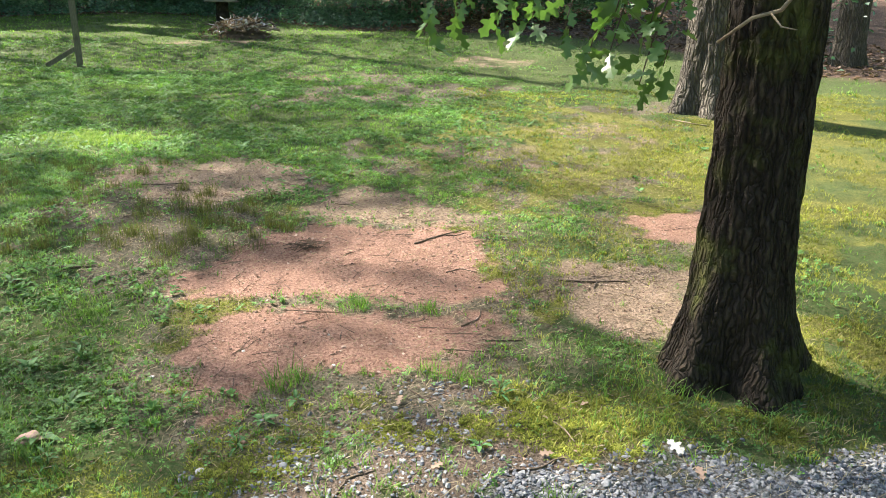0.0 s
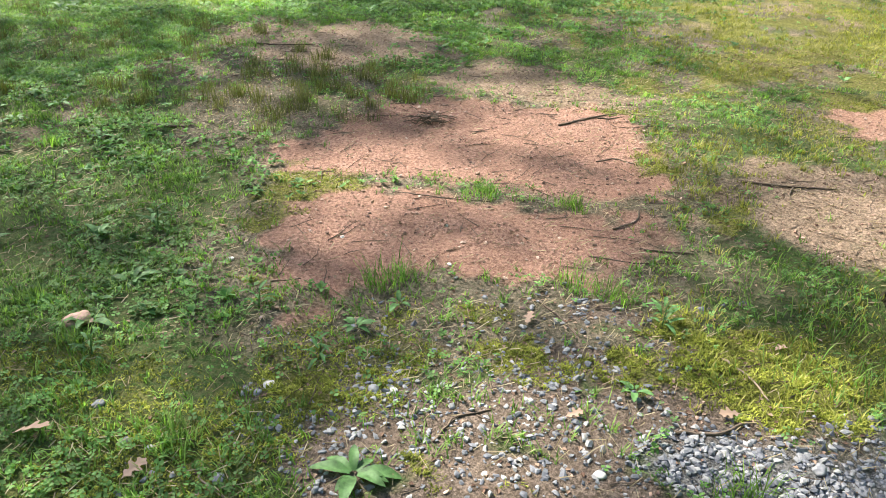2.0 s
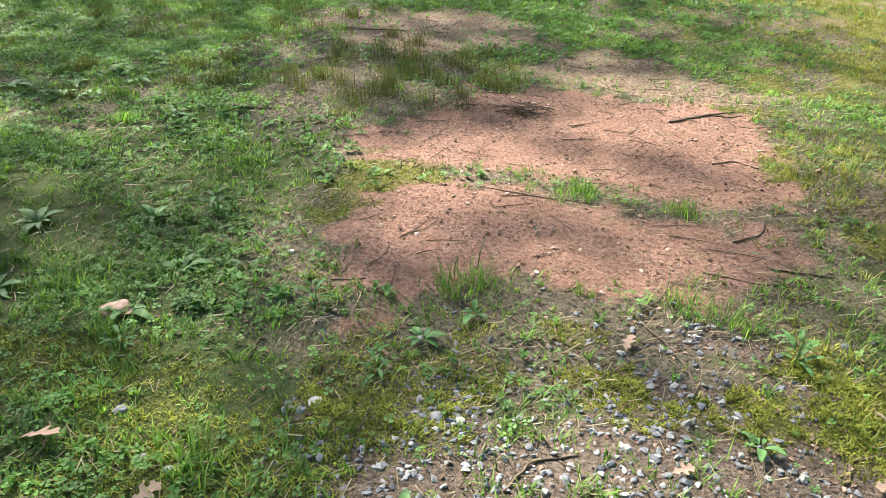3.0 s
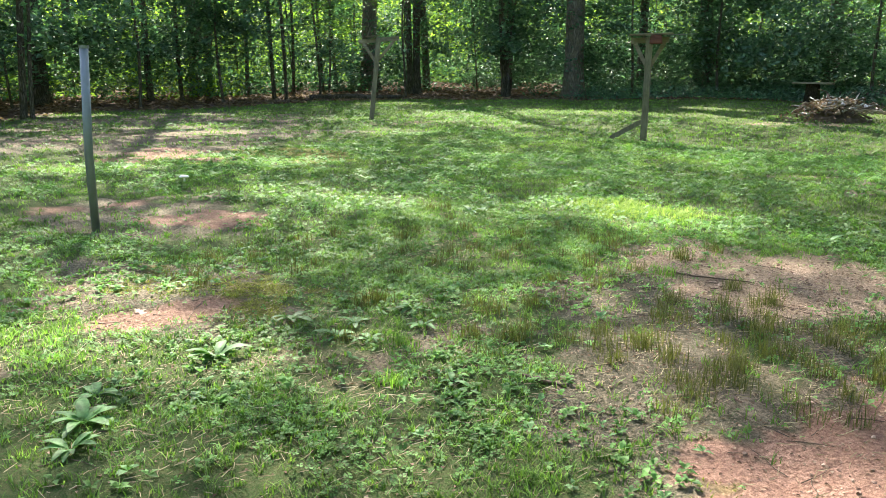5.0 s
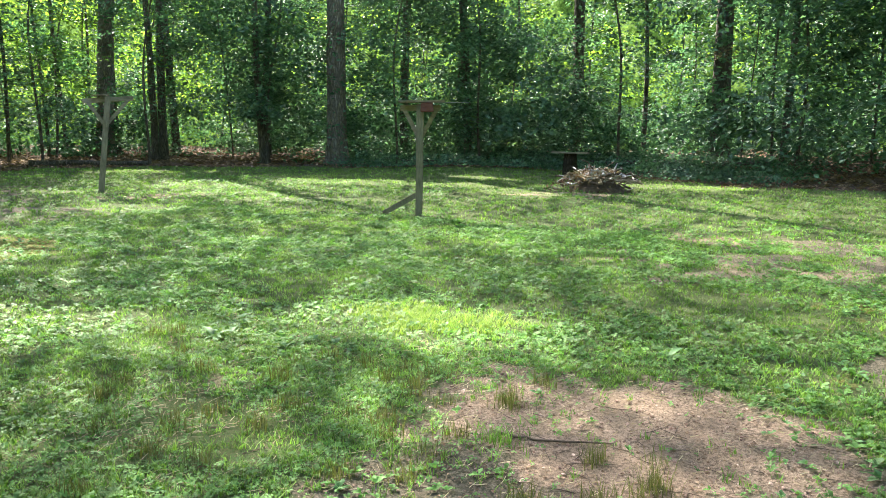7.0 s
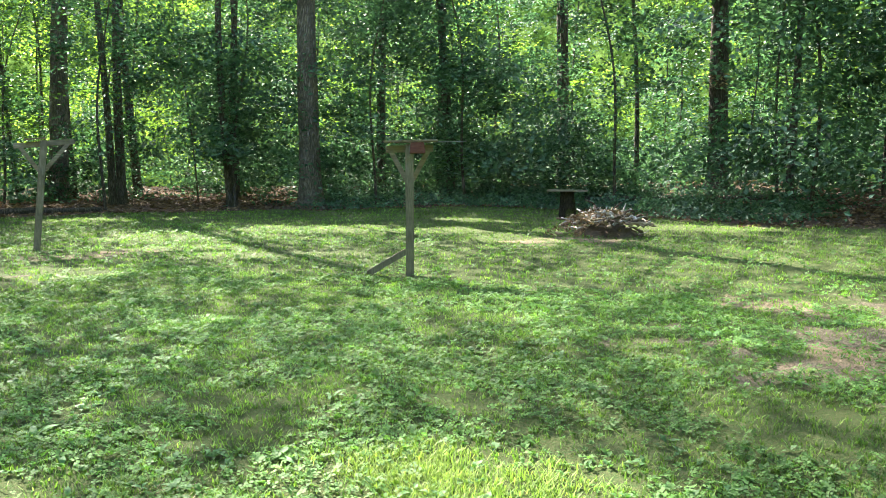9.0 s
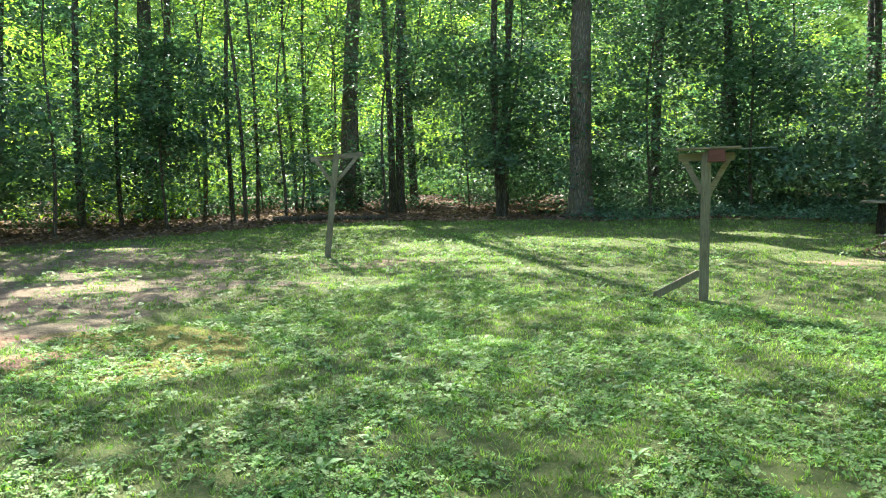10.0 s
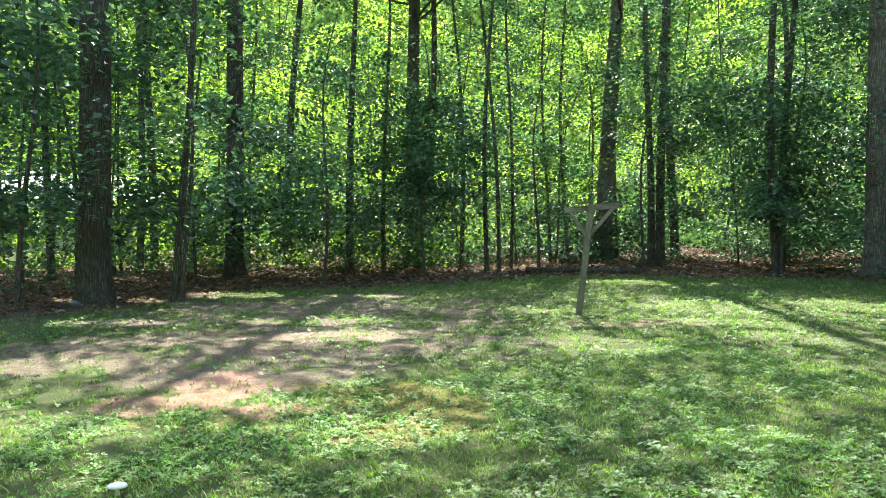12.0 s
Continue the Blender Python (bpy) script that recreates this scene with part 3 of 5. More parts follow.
for k, (x, y, r, lean) in enumerate(BIG):
    tree("forest_tree", x, y, r, 23, "tall straight woodland tree with grey-brown bark, rising from leaf litter", lean, 0.1, 0.55, LITBARK if k in (3, 4) else GREYBARK, 30, 40, 0.012, EDGE)
MIDDLE = [(-25.3, 9.0, 0.10), (-27.2, 9.7, 0.13), (-23.5, 6.8, 0.09), (-28.2, 14.1, 0.14), (-22.9, 14.1, 0.10), (-27.2, 18.9, 0.15), (-24.0, 18.4, 0.07),
          (-22.3, 19.1, 0.055), (-24.7, 22.5, 0.06), (-25.9, 24.3, 0.08), (-24.7, 25.6, 0.12), (-20.1, 23.1, 0.14), (-18.1, 26.1, 0.11), (-20.9, 17.7, 0.06),
          (-20.3, 22.9, 0.12), (-23.2, 27.1, 0.17), (-15.9, 22.8, 0.11), (-13.9, 28.6, 0.16), (-11.7, 28.5, 0.13), (-7.8, 29.6, 0.11)]
MIDDLE += [(-5.5, 29.9, 0.08), (-10.9, 27.4, 0.16), (-21.8, 17.9, 0.07), (-16.2, 23.4, 0.10), (-17.9, 8.5, 0.07), (-1.2, 26.4, 0.10), (2.1, 24.5, 0.13), (4.6, 22.0, 0.10)]
for k, (x, y, r) in enumerate(MIDDLE):
    tree("slim_tree", x, y, r, 10 + 6 * r / 0.15, "slender dark-barked understorey tree in the woods",
         (float(rng.normal(0, 0.02)), float(rng.normal(0, 0.02))), 0.35, 0.4, GREYBARK, 12, 26, 0.0, "slender trees in the woods")
# many more thin stems further in
for k in range(70):
    b = radians(rng.uniform(-32, 112))
    d = rng.uniform(1.5, 26)
    reach = np.interp(math.degrees(b), EDGE_BEARING, EDGE_REACH)
    x, y = HEART[0] - math.sin(b) * (reach + d), HEART[1] + math.cos(b) * (reach + d)
    tree("sapling", x, y, float(rng.uniform(0.02, 0.065)), float(rng.uniform(7, 14)), "thin dark sapling stem among the undergrowth",
         (float(rng.normal(0, 0.05)), float(rng.normal(0, 0.05))), 0.4, 0.3, GREYBARK, 7, 16, 0.0, "saplings in the woods")

UNDER = [(-17.4, 6.0), (-17.7, 8.6), (-18.6, 5.2), (-20.0, 12.2), (-20.4, 18.7), (-18.6, 20.9), (-15.6, 22.6), (-9.6, 25.0), (-5.4, 24.7), (-1.0, 22.8), (1.6, 21.2), (-12.0, 24.2), (-21.0, 15.4)]
for k, (x, y) in enumerate(UNDER):
    tree("understorey_tree", x, y, 0.045, 6.5, "small leafy understorey tree at the edge of the lawn", (float(rng.normal(0, 0.04)), float(rng.normal(0, 0.04))), 0.3, 0.3,
         GREYBARK, 8, 16, 0.0, "small trees at the edge of the woods")

# crowns: the high foliage that shades the yard, with the gaps that let the sun patches through
SHIFT = np.array([TO_SUN.x, TO_SUN.y]) / TO_SUN.z


def clear_of_sun(P):
    """Which places cast no shadow into the sunlit gaps of the lawn."""
    h = P[:, 2] - 0.6
    return lit_at(P[:, 0] - SHIFT[0] * h, P[:, 1] - SHIFT[1] * h) < 0.4


def build_high_foliage():
    gx, gy = np.meshgrid(np.arange(-21, 3.2, 0.45), np.arange(0.5, 24, 0.45))
    tx, ty = gx.ravel() + rng.uniform(0, 0.45, gx.size), gy.ravel() + rng.uniform(0, 0.45, gx.size)
    dense = 0.78 + 0.2 * smooth(-0.6, 0.4, fbm(tx / 1.6, ty / 1.6, 66, 2))
    dense = dense * (1 - 0.3 * smooth(-1.6, -1.2, tx) * (1 - smooth(0.3, 0.8, tx)) * smooth(2.9, 3.3, ty) * (1 - smooth(6, 6.5, ty)))
    dense = dense * (1 - 0.45 * smooth(-0.1, 0.4, blobs(tx, ty, [(-1.6, 8.6, 1.9, 1.7, 0), (-0.5, 14, 2.6, 5, 0), (-4.7, 14, 2.4, 4, 0), (-5.2, 6.3, 1.8, 1.3, 0)], 0.4)))
    dense = dense * (1 - 0.85 * smooth(0.2, 0.9, tx) * smooth(4.0, 4.6, ty))
    keep = rng.uniform(0, 1, len(tx)) < dense
    tx, ty = tx[keep], ty[keep]
    low = np.clip((tx + 15.0) / -SHIFT[0], 11, 25)
    h = low + rng.uniform(0, 6, len(tx))
    centres = np.stack([tx + SHIFT[0] * h, ty + SHIFT[1] * h, h + 0.5], 1)
    bases = np.array([(t["x"], t["y"]) for t in TREES[2:13]])
    near = np.argmin(np.hypot(centres[:, None, 0] - bases[None, :, 0], centres[:, None, 1] - bases[None, :, 1]), 1)
    for c, k in zip(centres, near):
        TREES[2 + k]["clumps"].append(c)
    # the roof of the woods themselves
    b, d = np.radians(rng.uniform(-30, 112, 6000)), rng.uniform(1, 15, 6000)
    reach = np.interp(np.degrees(b), EDGE_BEARING, EDGE_REACH) + d
    x, y = HEART[0] - np.sin(b) * reach, HEART[1] + np.cos(b) * reach
    z = rng.uniform(12, 21, len(x))
    keep = (fbm(x / 4.0, y / 4.0, 68, 3) > -0.2) & (woods(x - SHIFT[0] * z, y - SHIFT[1] * z) > -0.5)
    for p in np.stack([x, y, z], 1)[keep]:
        k = int(np.argmin(np.hypot(p[0] - bases[:, 0], p[1] - bases[:, 1])))
        TREES[2 + k]["clumps"].append(p)
    for t, top, wide, count in ((TREES[0], 9.5, 4.2, 240), (TREES[1], 10.5, 5.0, 260)):
        d = rng.normal(size=(count, 3))
        d /= np.linalg.norm(d, axis=1)[:, None]
        d *= rng.uniform(0.3, 1, (count, 1)) ** 0.5
        t["clumps"] += list(np.array([t["x"], t["y"], top]) + d * [wide, wide, 3.4])


build_high_foliage()


def finish_crown(t, leaf_len=0.19, per=26):
    if not t["clumps"]:
        return
    base = np.array(t["ob"].matrix_world.translation)
    C = np.array(t["clumps"]) - base
    spread = rng.normal(0, 1, (len(C), per, 3)) * [0.5, 0.5, 0.3]
    P = (C[:, None] + spread).reshape(-1, 3)
    h = P[:, 2] + base[2] - 0.6
    P = P[rng.uniform(0, 0.9, len(P)) > lit_at(P[:, 0] + base[0] - SHIFT[0] * h, P[:, 1] + base[1] - SHIFT[1] * h)]
    v, f = leaves(P, rng.uniform(0.75, 1.25, len(P)) * leaf_len, rng, 0.55, 0.7)
    put("crown", fast_mesh("crown", v, f), WOODLEAF, t["ob"], "high leafy crown with gaps")
    pick = rng.choice(len(C), min(len(C), 16), replace=False)
    for k in pick:
        z0 = max(2.5 if t["h"] < 16 else 8.0, min(C[k][2] - 2.5, t["h"] * 0.85))
        a = trunk_at(t["h"], t["lean"], t["bend"], t["seed"], z0)
        v, f = tube(wander(a, C[k], 8, 0.12, rng), np.linspace(t["r"] * 0.2, 0.012, 8), 6)
        put("limb", fast_mesh("limb", v, f), GREYBARK, t["ob"], shade=True)


for t in TREES[:13]:
    finish_crown(t)


def build_low_crown(t, n_sprays, lo, hi, reach, length, material):
    """Sprays of leaves along the side shoots of a slim tree."""
    base = []
    for k in range(n_sprays):
        z = rng.uniform(lo, hi)
        a = rng.uniform(0, 2 * np.pi)
        d = np.array([math.cos(a), math.sin(a), rng.uniform(-0.1, 0.35)])
        o = trunk_at(t["h"], t["lean"], t["bend"], t["seed"], z)
        m = int(rng.integers(9, 16))
        s = rng.uniform(0.15, 1, m)[:, None]
        base.append(o + d * s * reach * rng.uniform(0.5, 1) + rng.normal(0, 1, (m, 3)) * [0.16, 0.16, 0.06] * reach)
    P = np.vstack(base)
    P = P[clear_of_sun(P + np.array(t["ob"].matrix_world.translation))]
    v, f = leaves(P, rng.uniform(0.7, 1.25, len(P)) * length, rng, 0.6, 0.66)
    put("crown", fast_mesh("crown", v, f), material, t["ob"], "open crown of layered leaf sprays")


for t in TREES[13:-len(UNDER)]:
    deep = float(woods(np.array([t["x"]]), np.array([t["y"]]))[0])
    # some crowns, mostly sunward, take the leaf colour with sun painted in
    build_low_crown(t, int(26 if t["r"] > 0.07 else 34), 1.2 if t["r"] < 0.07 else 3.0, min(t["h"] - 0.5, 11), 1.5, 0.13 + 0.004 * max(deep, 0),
                    SUNTINTLEAF if rng.uniform() < (0.35 + 0.02 * deep) * (1 if t["x"] < -17 else 0.35) else WOODLEAF)
for t in TREES[-len(UNDER):]:
    build_low_crown(t, 95, 1.3, 6.2, 2.0, 0.145, WOODLEAF)
for t in TREES[2:8]:
    build_low_crown(t, 14, 2.6, 9, 1.5, 0.14, WOODLEAF)


def leaf_spray(t, centre, size, count, length, material, label):
    """One dense flat spray of leaves on a tree, with the shoot that bears it."""
    o = np.array(t["ob"].matrix_world.translation)
    c = np.array(centre) - o
    P = c + np.clip(rng.normal(0, 1, (count, 3)), -1.8, 1.8) * size
    v, f = leaves(P, rng.uniform(0.7, 1.25, count) * length, rng, 0.75, 0.66)
    spray = put("leaf_spray", fast_mesh("leaf_spray", v, f), material, t["ob"])
    tagged(spray, label, kind="stuff")
    a = trunk_at(t["h"], t["lean"], t["bend"], t["seed"], min(max(c[2] - 0.4, 0.5), t["h"] * 0.9))
    v, f = tube(wander(a, c, 6, 0.03, rng), np.linspace(0.02, 0.006, 6), 5)
    put("shoot", fast_mesh("shoot", v, f), GREYBARK, t["ob"], shade=True)


def nearest_tree(x, y):
    return min(TREES[2:], key=lambda t: math.hypot(t["x"] - x, t["y"] - y))


leaf_spray(nearest_tree(-20.4, 18.7), (-20.1, 18.8, 4.2), (0.75, 0.6, 0.22), 420, 0.13, CLOVER, "flat spray of pale blue-green leaves")
leaf_spray(nearest_tree(-20.4, 18.7), (-20.6, 19.5, 3.4), (0.5, 0.5, 0.15), 200, 0.13, CLOVER, "flat spray of pale blue-green leaves")
leaf_spray(nearest_tree(-9.6, 25.0), (-9.7, 24.6, 2.35), (0.28, 0.2, 0.2), 60, 0.16, WEED, "bright yellow-green young leaves")
leaf_spray(nearest_tree(-3.0, 28.4), (-3.0, 27.9, 4.5), (0.25, 0.2, 0.12), 50, 0.15, STRAW, "withered pale leaves")
leaf_spray(nearest_tree(-18.2, 7.2), (-17.6, 6.6, 2.8), (0.8, 0.8, 0.3), 420, 0.13, WOODLEAF, "leafy low branch")
leaf_spray(nearest_tree(-18.2, 7.2), (-17.8, 8.0, 3.6), (0.8, 0.8, 0.3), 420, 0.13, WOODLEAF, "leafy low branch")


def build_undergrowth(name, count, per, near, far, zlo, zhi, length, material, label, bearings=(-38, 112), squash=0.3, spread=0.55, gap=0.0, rise=0.25):
    b = np.radians(rng.uniform(*bearings, count))
    d = near + (far - near) * rng.uniform(0, 1, count) ** 1.1
    reach = np.interp(np.degrees(b), EDGE_BEARING, EDGE_REACH) + d
    x, y = HEART[0] - np.sin(b) * reach, HEART[1] + np.cos(b) * reach
    z = base_z(x, y) + zlo + (zhi + rise * d - zlo) * rng.uniform(0, 1, count) ** 1.1
    keep = vnoise(x / 2.6 + z * 0.3, y / 2.6 + z * 0.2, 90) + 0.7 * vnoise((x + y) / 1.6, z / 1.3, 91) > gap
    x, y, z, d = x[keep], y[keep], z[keep], d[keep]
    size = rng.uniform(0.5, 1.4, len(x)) * spread
    shape = np.stack([size, size, size * squash], 1)[:, None]
    P = np.stack([x, y, z], 1)[:, None] + np.clip(rng.normal(0, 1, (len(x), per, 3)), -1.7, 1.7) * shape
    # drooping sprays
    P[..., 2] -= 0.25 * ((P[..., 0] - x[:, None]) ** 2 + (P[..., 1] - y[:, None]) ** 2) / np.maximum(size[:, None], 0.2)
    tilt = rng.normal(0, 0.45, (len(x), 3)) + [0, 0, 1.0]
    tilt = np.repeat(tilt / np.linalg.norm(tilt, axis=1)[:, None], per, 0)
    P = P.reshape(-1, 3)
    d = np.repeat(d, per)
    P[:, 2] = np.maximum(P[:, 2], base_z(P[:, 0], P[:, 1]) + 0.08)
    keep = clear_of_sun(P) & (woods(P[:, 0], P[:, 1]) > -0.6)
    P, d, tilt = P[keep], d[keep], tilt[keep]
    L = rng.uniform(0.7, 1.25, len(P)) * (length + 0.003 * d)
    v, f = leaves(P, L, rng, 0.66, 0.68, 0.15, tilt)
    tagged(put(name, fast_mesh(name, v, f), material), label, "foliage", kind="stuff")


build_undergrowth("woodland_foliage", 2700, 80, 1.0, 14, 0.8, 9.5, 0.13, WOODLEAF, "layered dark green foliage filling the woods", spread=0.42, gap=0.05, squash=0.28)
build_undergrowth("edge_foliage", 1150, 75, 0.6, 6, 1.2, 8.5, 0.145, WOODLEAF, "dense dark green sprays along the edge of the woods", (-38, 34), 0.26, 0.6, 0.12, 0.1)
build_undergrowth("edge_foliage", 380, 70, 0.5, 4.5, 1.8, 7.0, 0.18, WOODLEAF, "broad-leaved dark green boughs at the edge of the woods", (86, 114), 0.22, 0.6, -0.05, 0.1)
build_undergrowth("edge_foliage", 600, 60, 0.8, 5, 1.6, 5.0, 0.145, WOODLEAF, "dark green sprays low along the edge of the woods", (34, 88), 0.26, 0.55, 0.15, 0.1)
# sun and shade by leaf colour: brighter copy sunward, darker one elsewhere
build_undergrowth("sun_tinted_foliage", 1900, 70, 9, 34, 1.0, 13.0, 0.14, SUNTINTLEAF, "foliage deep in the woods, tinted yellow-green to look sunlit", (38, 112), 0.3, 0.65, 0.0, 0.3)
build_undergrowth("sun_tinted_foliage", 380, 70, 14, 34, 2.0, 13.0, 0.14, SUNTINTLEAF, "foliage deep in the woods, tinted yellow-green to look sunlit", (-38, 38), 0.3, 0.65, 0.0, 0.3)
build_undergrowth("shade_tinted_foliage", 1250, 70, 9, 34, 1.0, 12.0, 0.14, WOODLEAF, "foliage deep in the woods, in a darker green to look shaded", (-38, 50), 0.3, 0.6, 0.0, 0.3)
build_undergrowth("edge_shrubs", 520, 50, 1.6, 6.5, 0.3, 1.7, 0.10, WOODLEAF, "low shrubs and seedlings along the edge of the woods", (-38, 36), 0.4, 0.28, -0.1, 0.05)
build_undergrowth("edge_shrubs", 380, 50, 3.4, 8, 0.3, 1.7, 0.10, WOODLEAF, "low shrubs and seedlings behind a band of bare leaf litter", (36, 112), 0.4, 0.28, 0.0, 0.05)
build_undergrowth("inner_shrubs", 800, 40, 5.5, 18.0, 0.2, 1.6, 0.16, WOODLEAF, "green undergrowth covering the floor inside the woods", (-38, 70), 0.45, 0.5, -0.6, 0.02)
build_undergrowth("inner_shrubs", 260, 40, 5.5, 18.0, 0.2, 1.6, 0.16, SUNTINTLEAF, "undergrowth on the woodland floor, tinted bright green to look sunlit", (60, 112), 0.45, 0.5, -0.6, 0.02)
build_undergrowth("ground_ivy", 700, 30, -0.6, 6.0, 0.08, 0.35, 0.09, WOODLEAF, "low dark green ground cover under the trees", (-22, 30), 0.25, 0.4, -0.9, 0.0)
build_undergrowth("side_shrubs", 420, 34, 0.6, 7.0, 0.3, 2.6, 0.12, WOODLEAF, "leafy shrubs beyond the mossy ground", (-95, -38), 0.5, 0.4, -0.1)


# ---------------------------------------------------------------- fine ground cover
def blade_field(name, x, y, height, width, lean, material, label, category, lift=0.0):
    n = len(x)
    a = rng.uniform(0, 2 * np.pi, n)
    hz = height * rng.uniform(0.55, 1.25, n)
    w = (width * rng.uniform(0.7, 1.3, n))[:, None] * 0.5
    side = np.stack([-np.sin(a), np.cos(a), np.zeros(n)], 1)
    fall = np.stack([np.cos(a), np.sin(a), np.zeros(n)], 1) * (lean * rng.uniform(0.3, 1.3, n) * hz)[:, None]
    B = np.stack([x, y, ground_z(x, y) - 0.006 + lift], 1)
    up = np.array([0, 0, 1.0])
    M = B + fall * 0.35 + up * (hz * 0.6)[:, None]
    T = B + fall + up * hz[:, None]
    v = np.stack([B - side * w, B + side * w, M + side * w * 0.8, M - side * w * 0.8, T], 1).reshape(-1, 3)
    b = np.arange(n)[:, None] * 5
    f = np.concatenate([b + [[0, 1, 2]], b + [[0, 2, 3]], b + [[3, 2, 4]]], 1).reshape(-1, 3)
    tagged(put(name, fast_mesh(name, v, f), material), label, category, kind="stuff")


def scatter(n, box, density):
    """Random places in a box, kept by a density of 0 to 1."""
    x, y = rng.uniform(box[0], box[1], n), rng.uniform(box[2], box[3], n)
    keep = rng.uniform(0, 1, n) < density(x, y)
    return x[keep], y[keep]


def bare(c):
    return np.clip(1 - np.maximum.reduce([c["red"], 0.9 * c["tan"], c["mud"], c["drive"], c["litter"], 0.7 * c["stony"]]), 0, 1)


def lawn_density(x, y):
    c = cover(x, y)
    patch = 0.55 + 0.6 * fbm(x / 0.5, y / 0.5, 33, 3)
    lush = np.clip(patch + 0.45 * smooth(5.5, 8, y) * (1 - smooth(-1, 2, x)), 0.25, 1)
    return bare(c) * lush * (1 - 0.74 * c["sparse"]) * (1 - 0.85 * c["moss"]) * (1 - 0.7 * smooth(0.1, 0.8, x)) + 0.05 * c["strip"] * (fbm(x / 0.15, y / 0.15, 8) > 0.0)


def outside(x, y):
    return (np.hypot(x - 1.435, y - 3.38) > 0.36) & (np.hypot(x - 3.62, y - 10.45) > 0.4)


NEAR, MID, FAR = (-5.2, 2.2, 1.9, 7.5), (-10, 3, 2.6, 13), (-20, 8, 4, 26)


def beyond_near(x, y):
    return ~((x > -5.2) & (x < 2.2) & (y < 7.5))


def tufts(n, box, density, per, spread):
    """Places of blades gathered into small tufts."""
    tx, ty = scatter(n, box, density)
    k = rng.integers(per[0], per[1], len(tx))
    wide = np.repeat(rng.uniform(0.5, 1.5, len(tx)) * spread, k)
    return np.repeat(tx, k) + rng.normal(0, 1, k.sum()) * wide, np.repeat(ty, k) + rng.normal(0, 1, k.sum()) * wide


x, y = tufts(42000, NEAR, lambda x, y: lawn_density(x, y) * outside(x, y), (3, 12), 0.013)
blade_field("lawn_grass", x, y, 0.036, 0.0045, 1.1, GRASS, "short weedy green lawn grass", "grass")
x, y = tufts(60000, MID, lambda x, y: lawn_density(x, y) * outside(x, y) * beyond_near(x, y), (3, 7), 0.018)
blade_field("lawn_grass", x, y, 0.036, 0.007, 1.1, GRASS, "short weedy green lawn grass", "grass")
x, y = tufts(52000, FAR, lambda x, y: np.clip(lawn_density(x, y), 0, 1) * outside(x, y) * ~((x > -10) & (x < 3) & (y > 2.6) & (y < 13)) * beyond_near(x, y), (2, 5), 0.03)
blade_field("lawn_grass", x, y, 0.045, 0.013, 1.0, GRASS, "short weedy green lawn grass", "grass")
# yellowish fine grass in the mossy ground by the oaks
x, y = tufts(26000, (0.2, 8, 2.6, 12), lambda x, y: bare(cover(x, y)) * outside(x, y) * np.clip(0.35 + 0.9 * fbm(x / 0.6, y / 0.6, 71, 3), 0.03, 1), (3, 11), 0.016)
blade_field("yellow_grass", x, y, 0.036, 0.005, 0.9, YELLOWGRASS, "thin yellow-green grass growing through moss", "grass")
# pale grass on the sunlit gap, coloured lighter to carry the sun patch
x, y = scatter(24000, (-5.2, -2.6, 7.2, 8.8), lambda x, y: np.clip(2.5 * blobs(x, y, [(-3.8, 7.92, 0.72, 0.4, 22)], 0.4), 0, 1))
blade_field("pale_sunpatch_grass", x, y, 0.05, 0.006, 1.0, PALESUNGRASS, "pale patch of fresh yellow-green grass, lightened further as a sun patch", "grass")
# longer green grass round the foot of the oak
x, y = scatter(6000, (0.4, 2.2, 2.62, 3.9), lambda x, y: np.clip(1.3 - np.hypot(x - 1.0, y - 3.1) / 0.5, 0, 1) * np.clip(0.5 + fbm(x / 0.2, y / 0.2, 81), 0, 1) * outside(x, y) * (1 - cover(x, y)["drive"]))
blade_field("long_grass", x, y, 0.085, 0.0035, 1.2, GRASS, "longer green grass round the foot of the oak", "grass")
# low moss fibres
x, y = scatter(300000, (-5, 3.0, 1.9, 6), lambda x, y: cover(x, y)["moss"] ** 0.5 * bare(cover(x, y)) * outside(x, y))
blade_field("moss", x, y, 0.014, 0.006, 1.2, MOSSY, "low cushions of yellow-green moss", "moss")
x, y = scatter(260000, (-2.0, 1.7, 1.9, 3.1), lambda x, y: np.clip(1.6 * cover(x, y)["moss"] - 0.2, 0, 1) * (1 - cover(x, y)["drive"]) * (1 - cover(x, y)["red"]) * outside(x, y))
cushion = 0.016 * np.clip(fbm(x / 0.05, y / 0.05, 99, 3), 0, 1)
blade_field("moss", x, y, 0.009, 0.0045, 1.5, MOSSY, "dense bumpy cushions of yellow-green moss", "moss", cushion)
# brown-green rush tufts on the poor ground
tx, ty = scatter(1300, (-5.2, 0.8, 4.2, 7.2), lambda x, y: np.clip(1.3 - np.hypot((x + 1.75) / 0.7, (y - 5.45) / 0.8), 0, 1) * 0.75 + 0.10 * (x < -2.5))
k = rng.integers(25, 75, len(tx))
x, y = np.repeat(tx, k) + rng.normal(0, 0.034, k.sum()), np.repeat(ty, k) + rng.normal(0, 0.034, k.sum())
blade_field("rush_tufts", x, y, 0.085, 0.0032, 0.6, DRYGRASS, "upright tufts of brownish wiry grass", "grass")
# light green grass tufts
TUFTS = [(-1.06, 2.15), (0.42, 2.3), (-0.77, 3.1), (-0.69, 3.17), (-0.04, 3.24), (-0.09, 3.95), (-2.74, 4.03), (-2.6, 6.2), (-0.5, 3.98), (0.1, 3.2), (-3.0, 4.35), (-1.9, 2.7), (-1.6, 2.5)]
tx, ty = np.array(TUFTS).T
k = np.full(len(tx), 90)
x, y = np.repeat(tx, k) + rng.normal(0, 0.045, k.sum()), np.repeat(ty, k) + rng.normal(0, 0.035, k.sum())
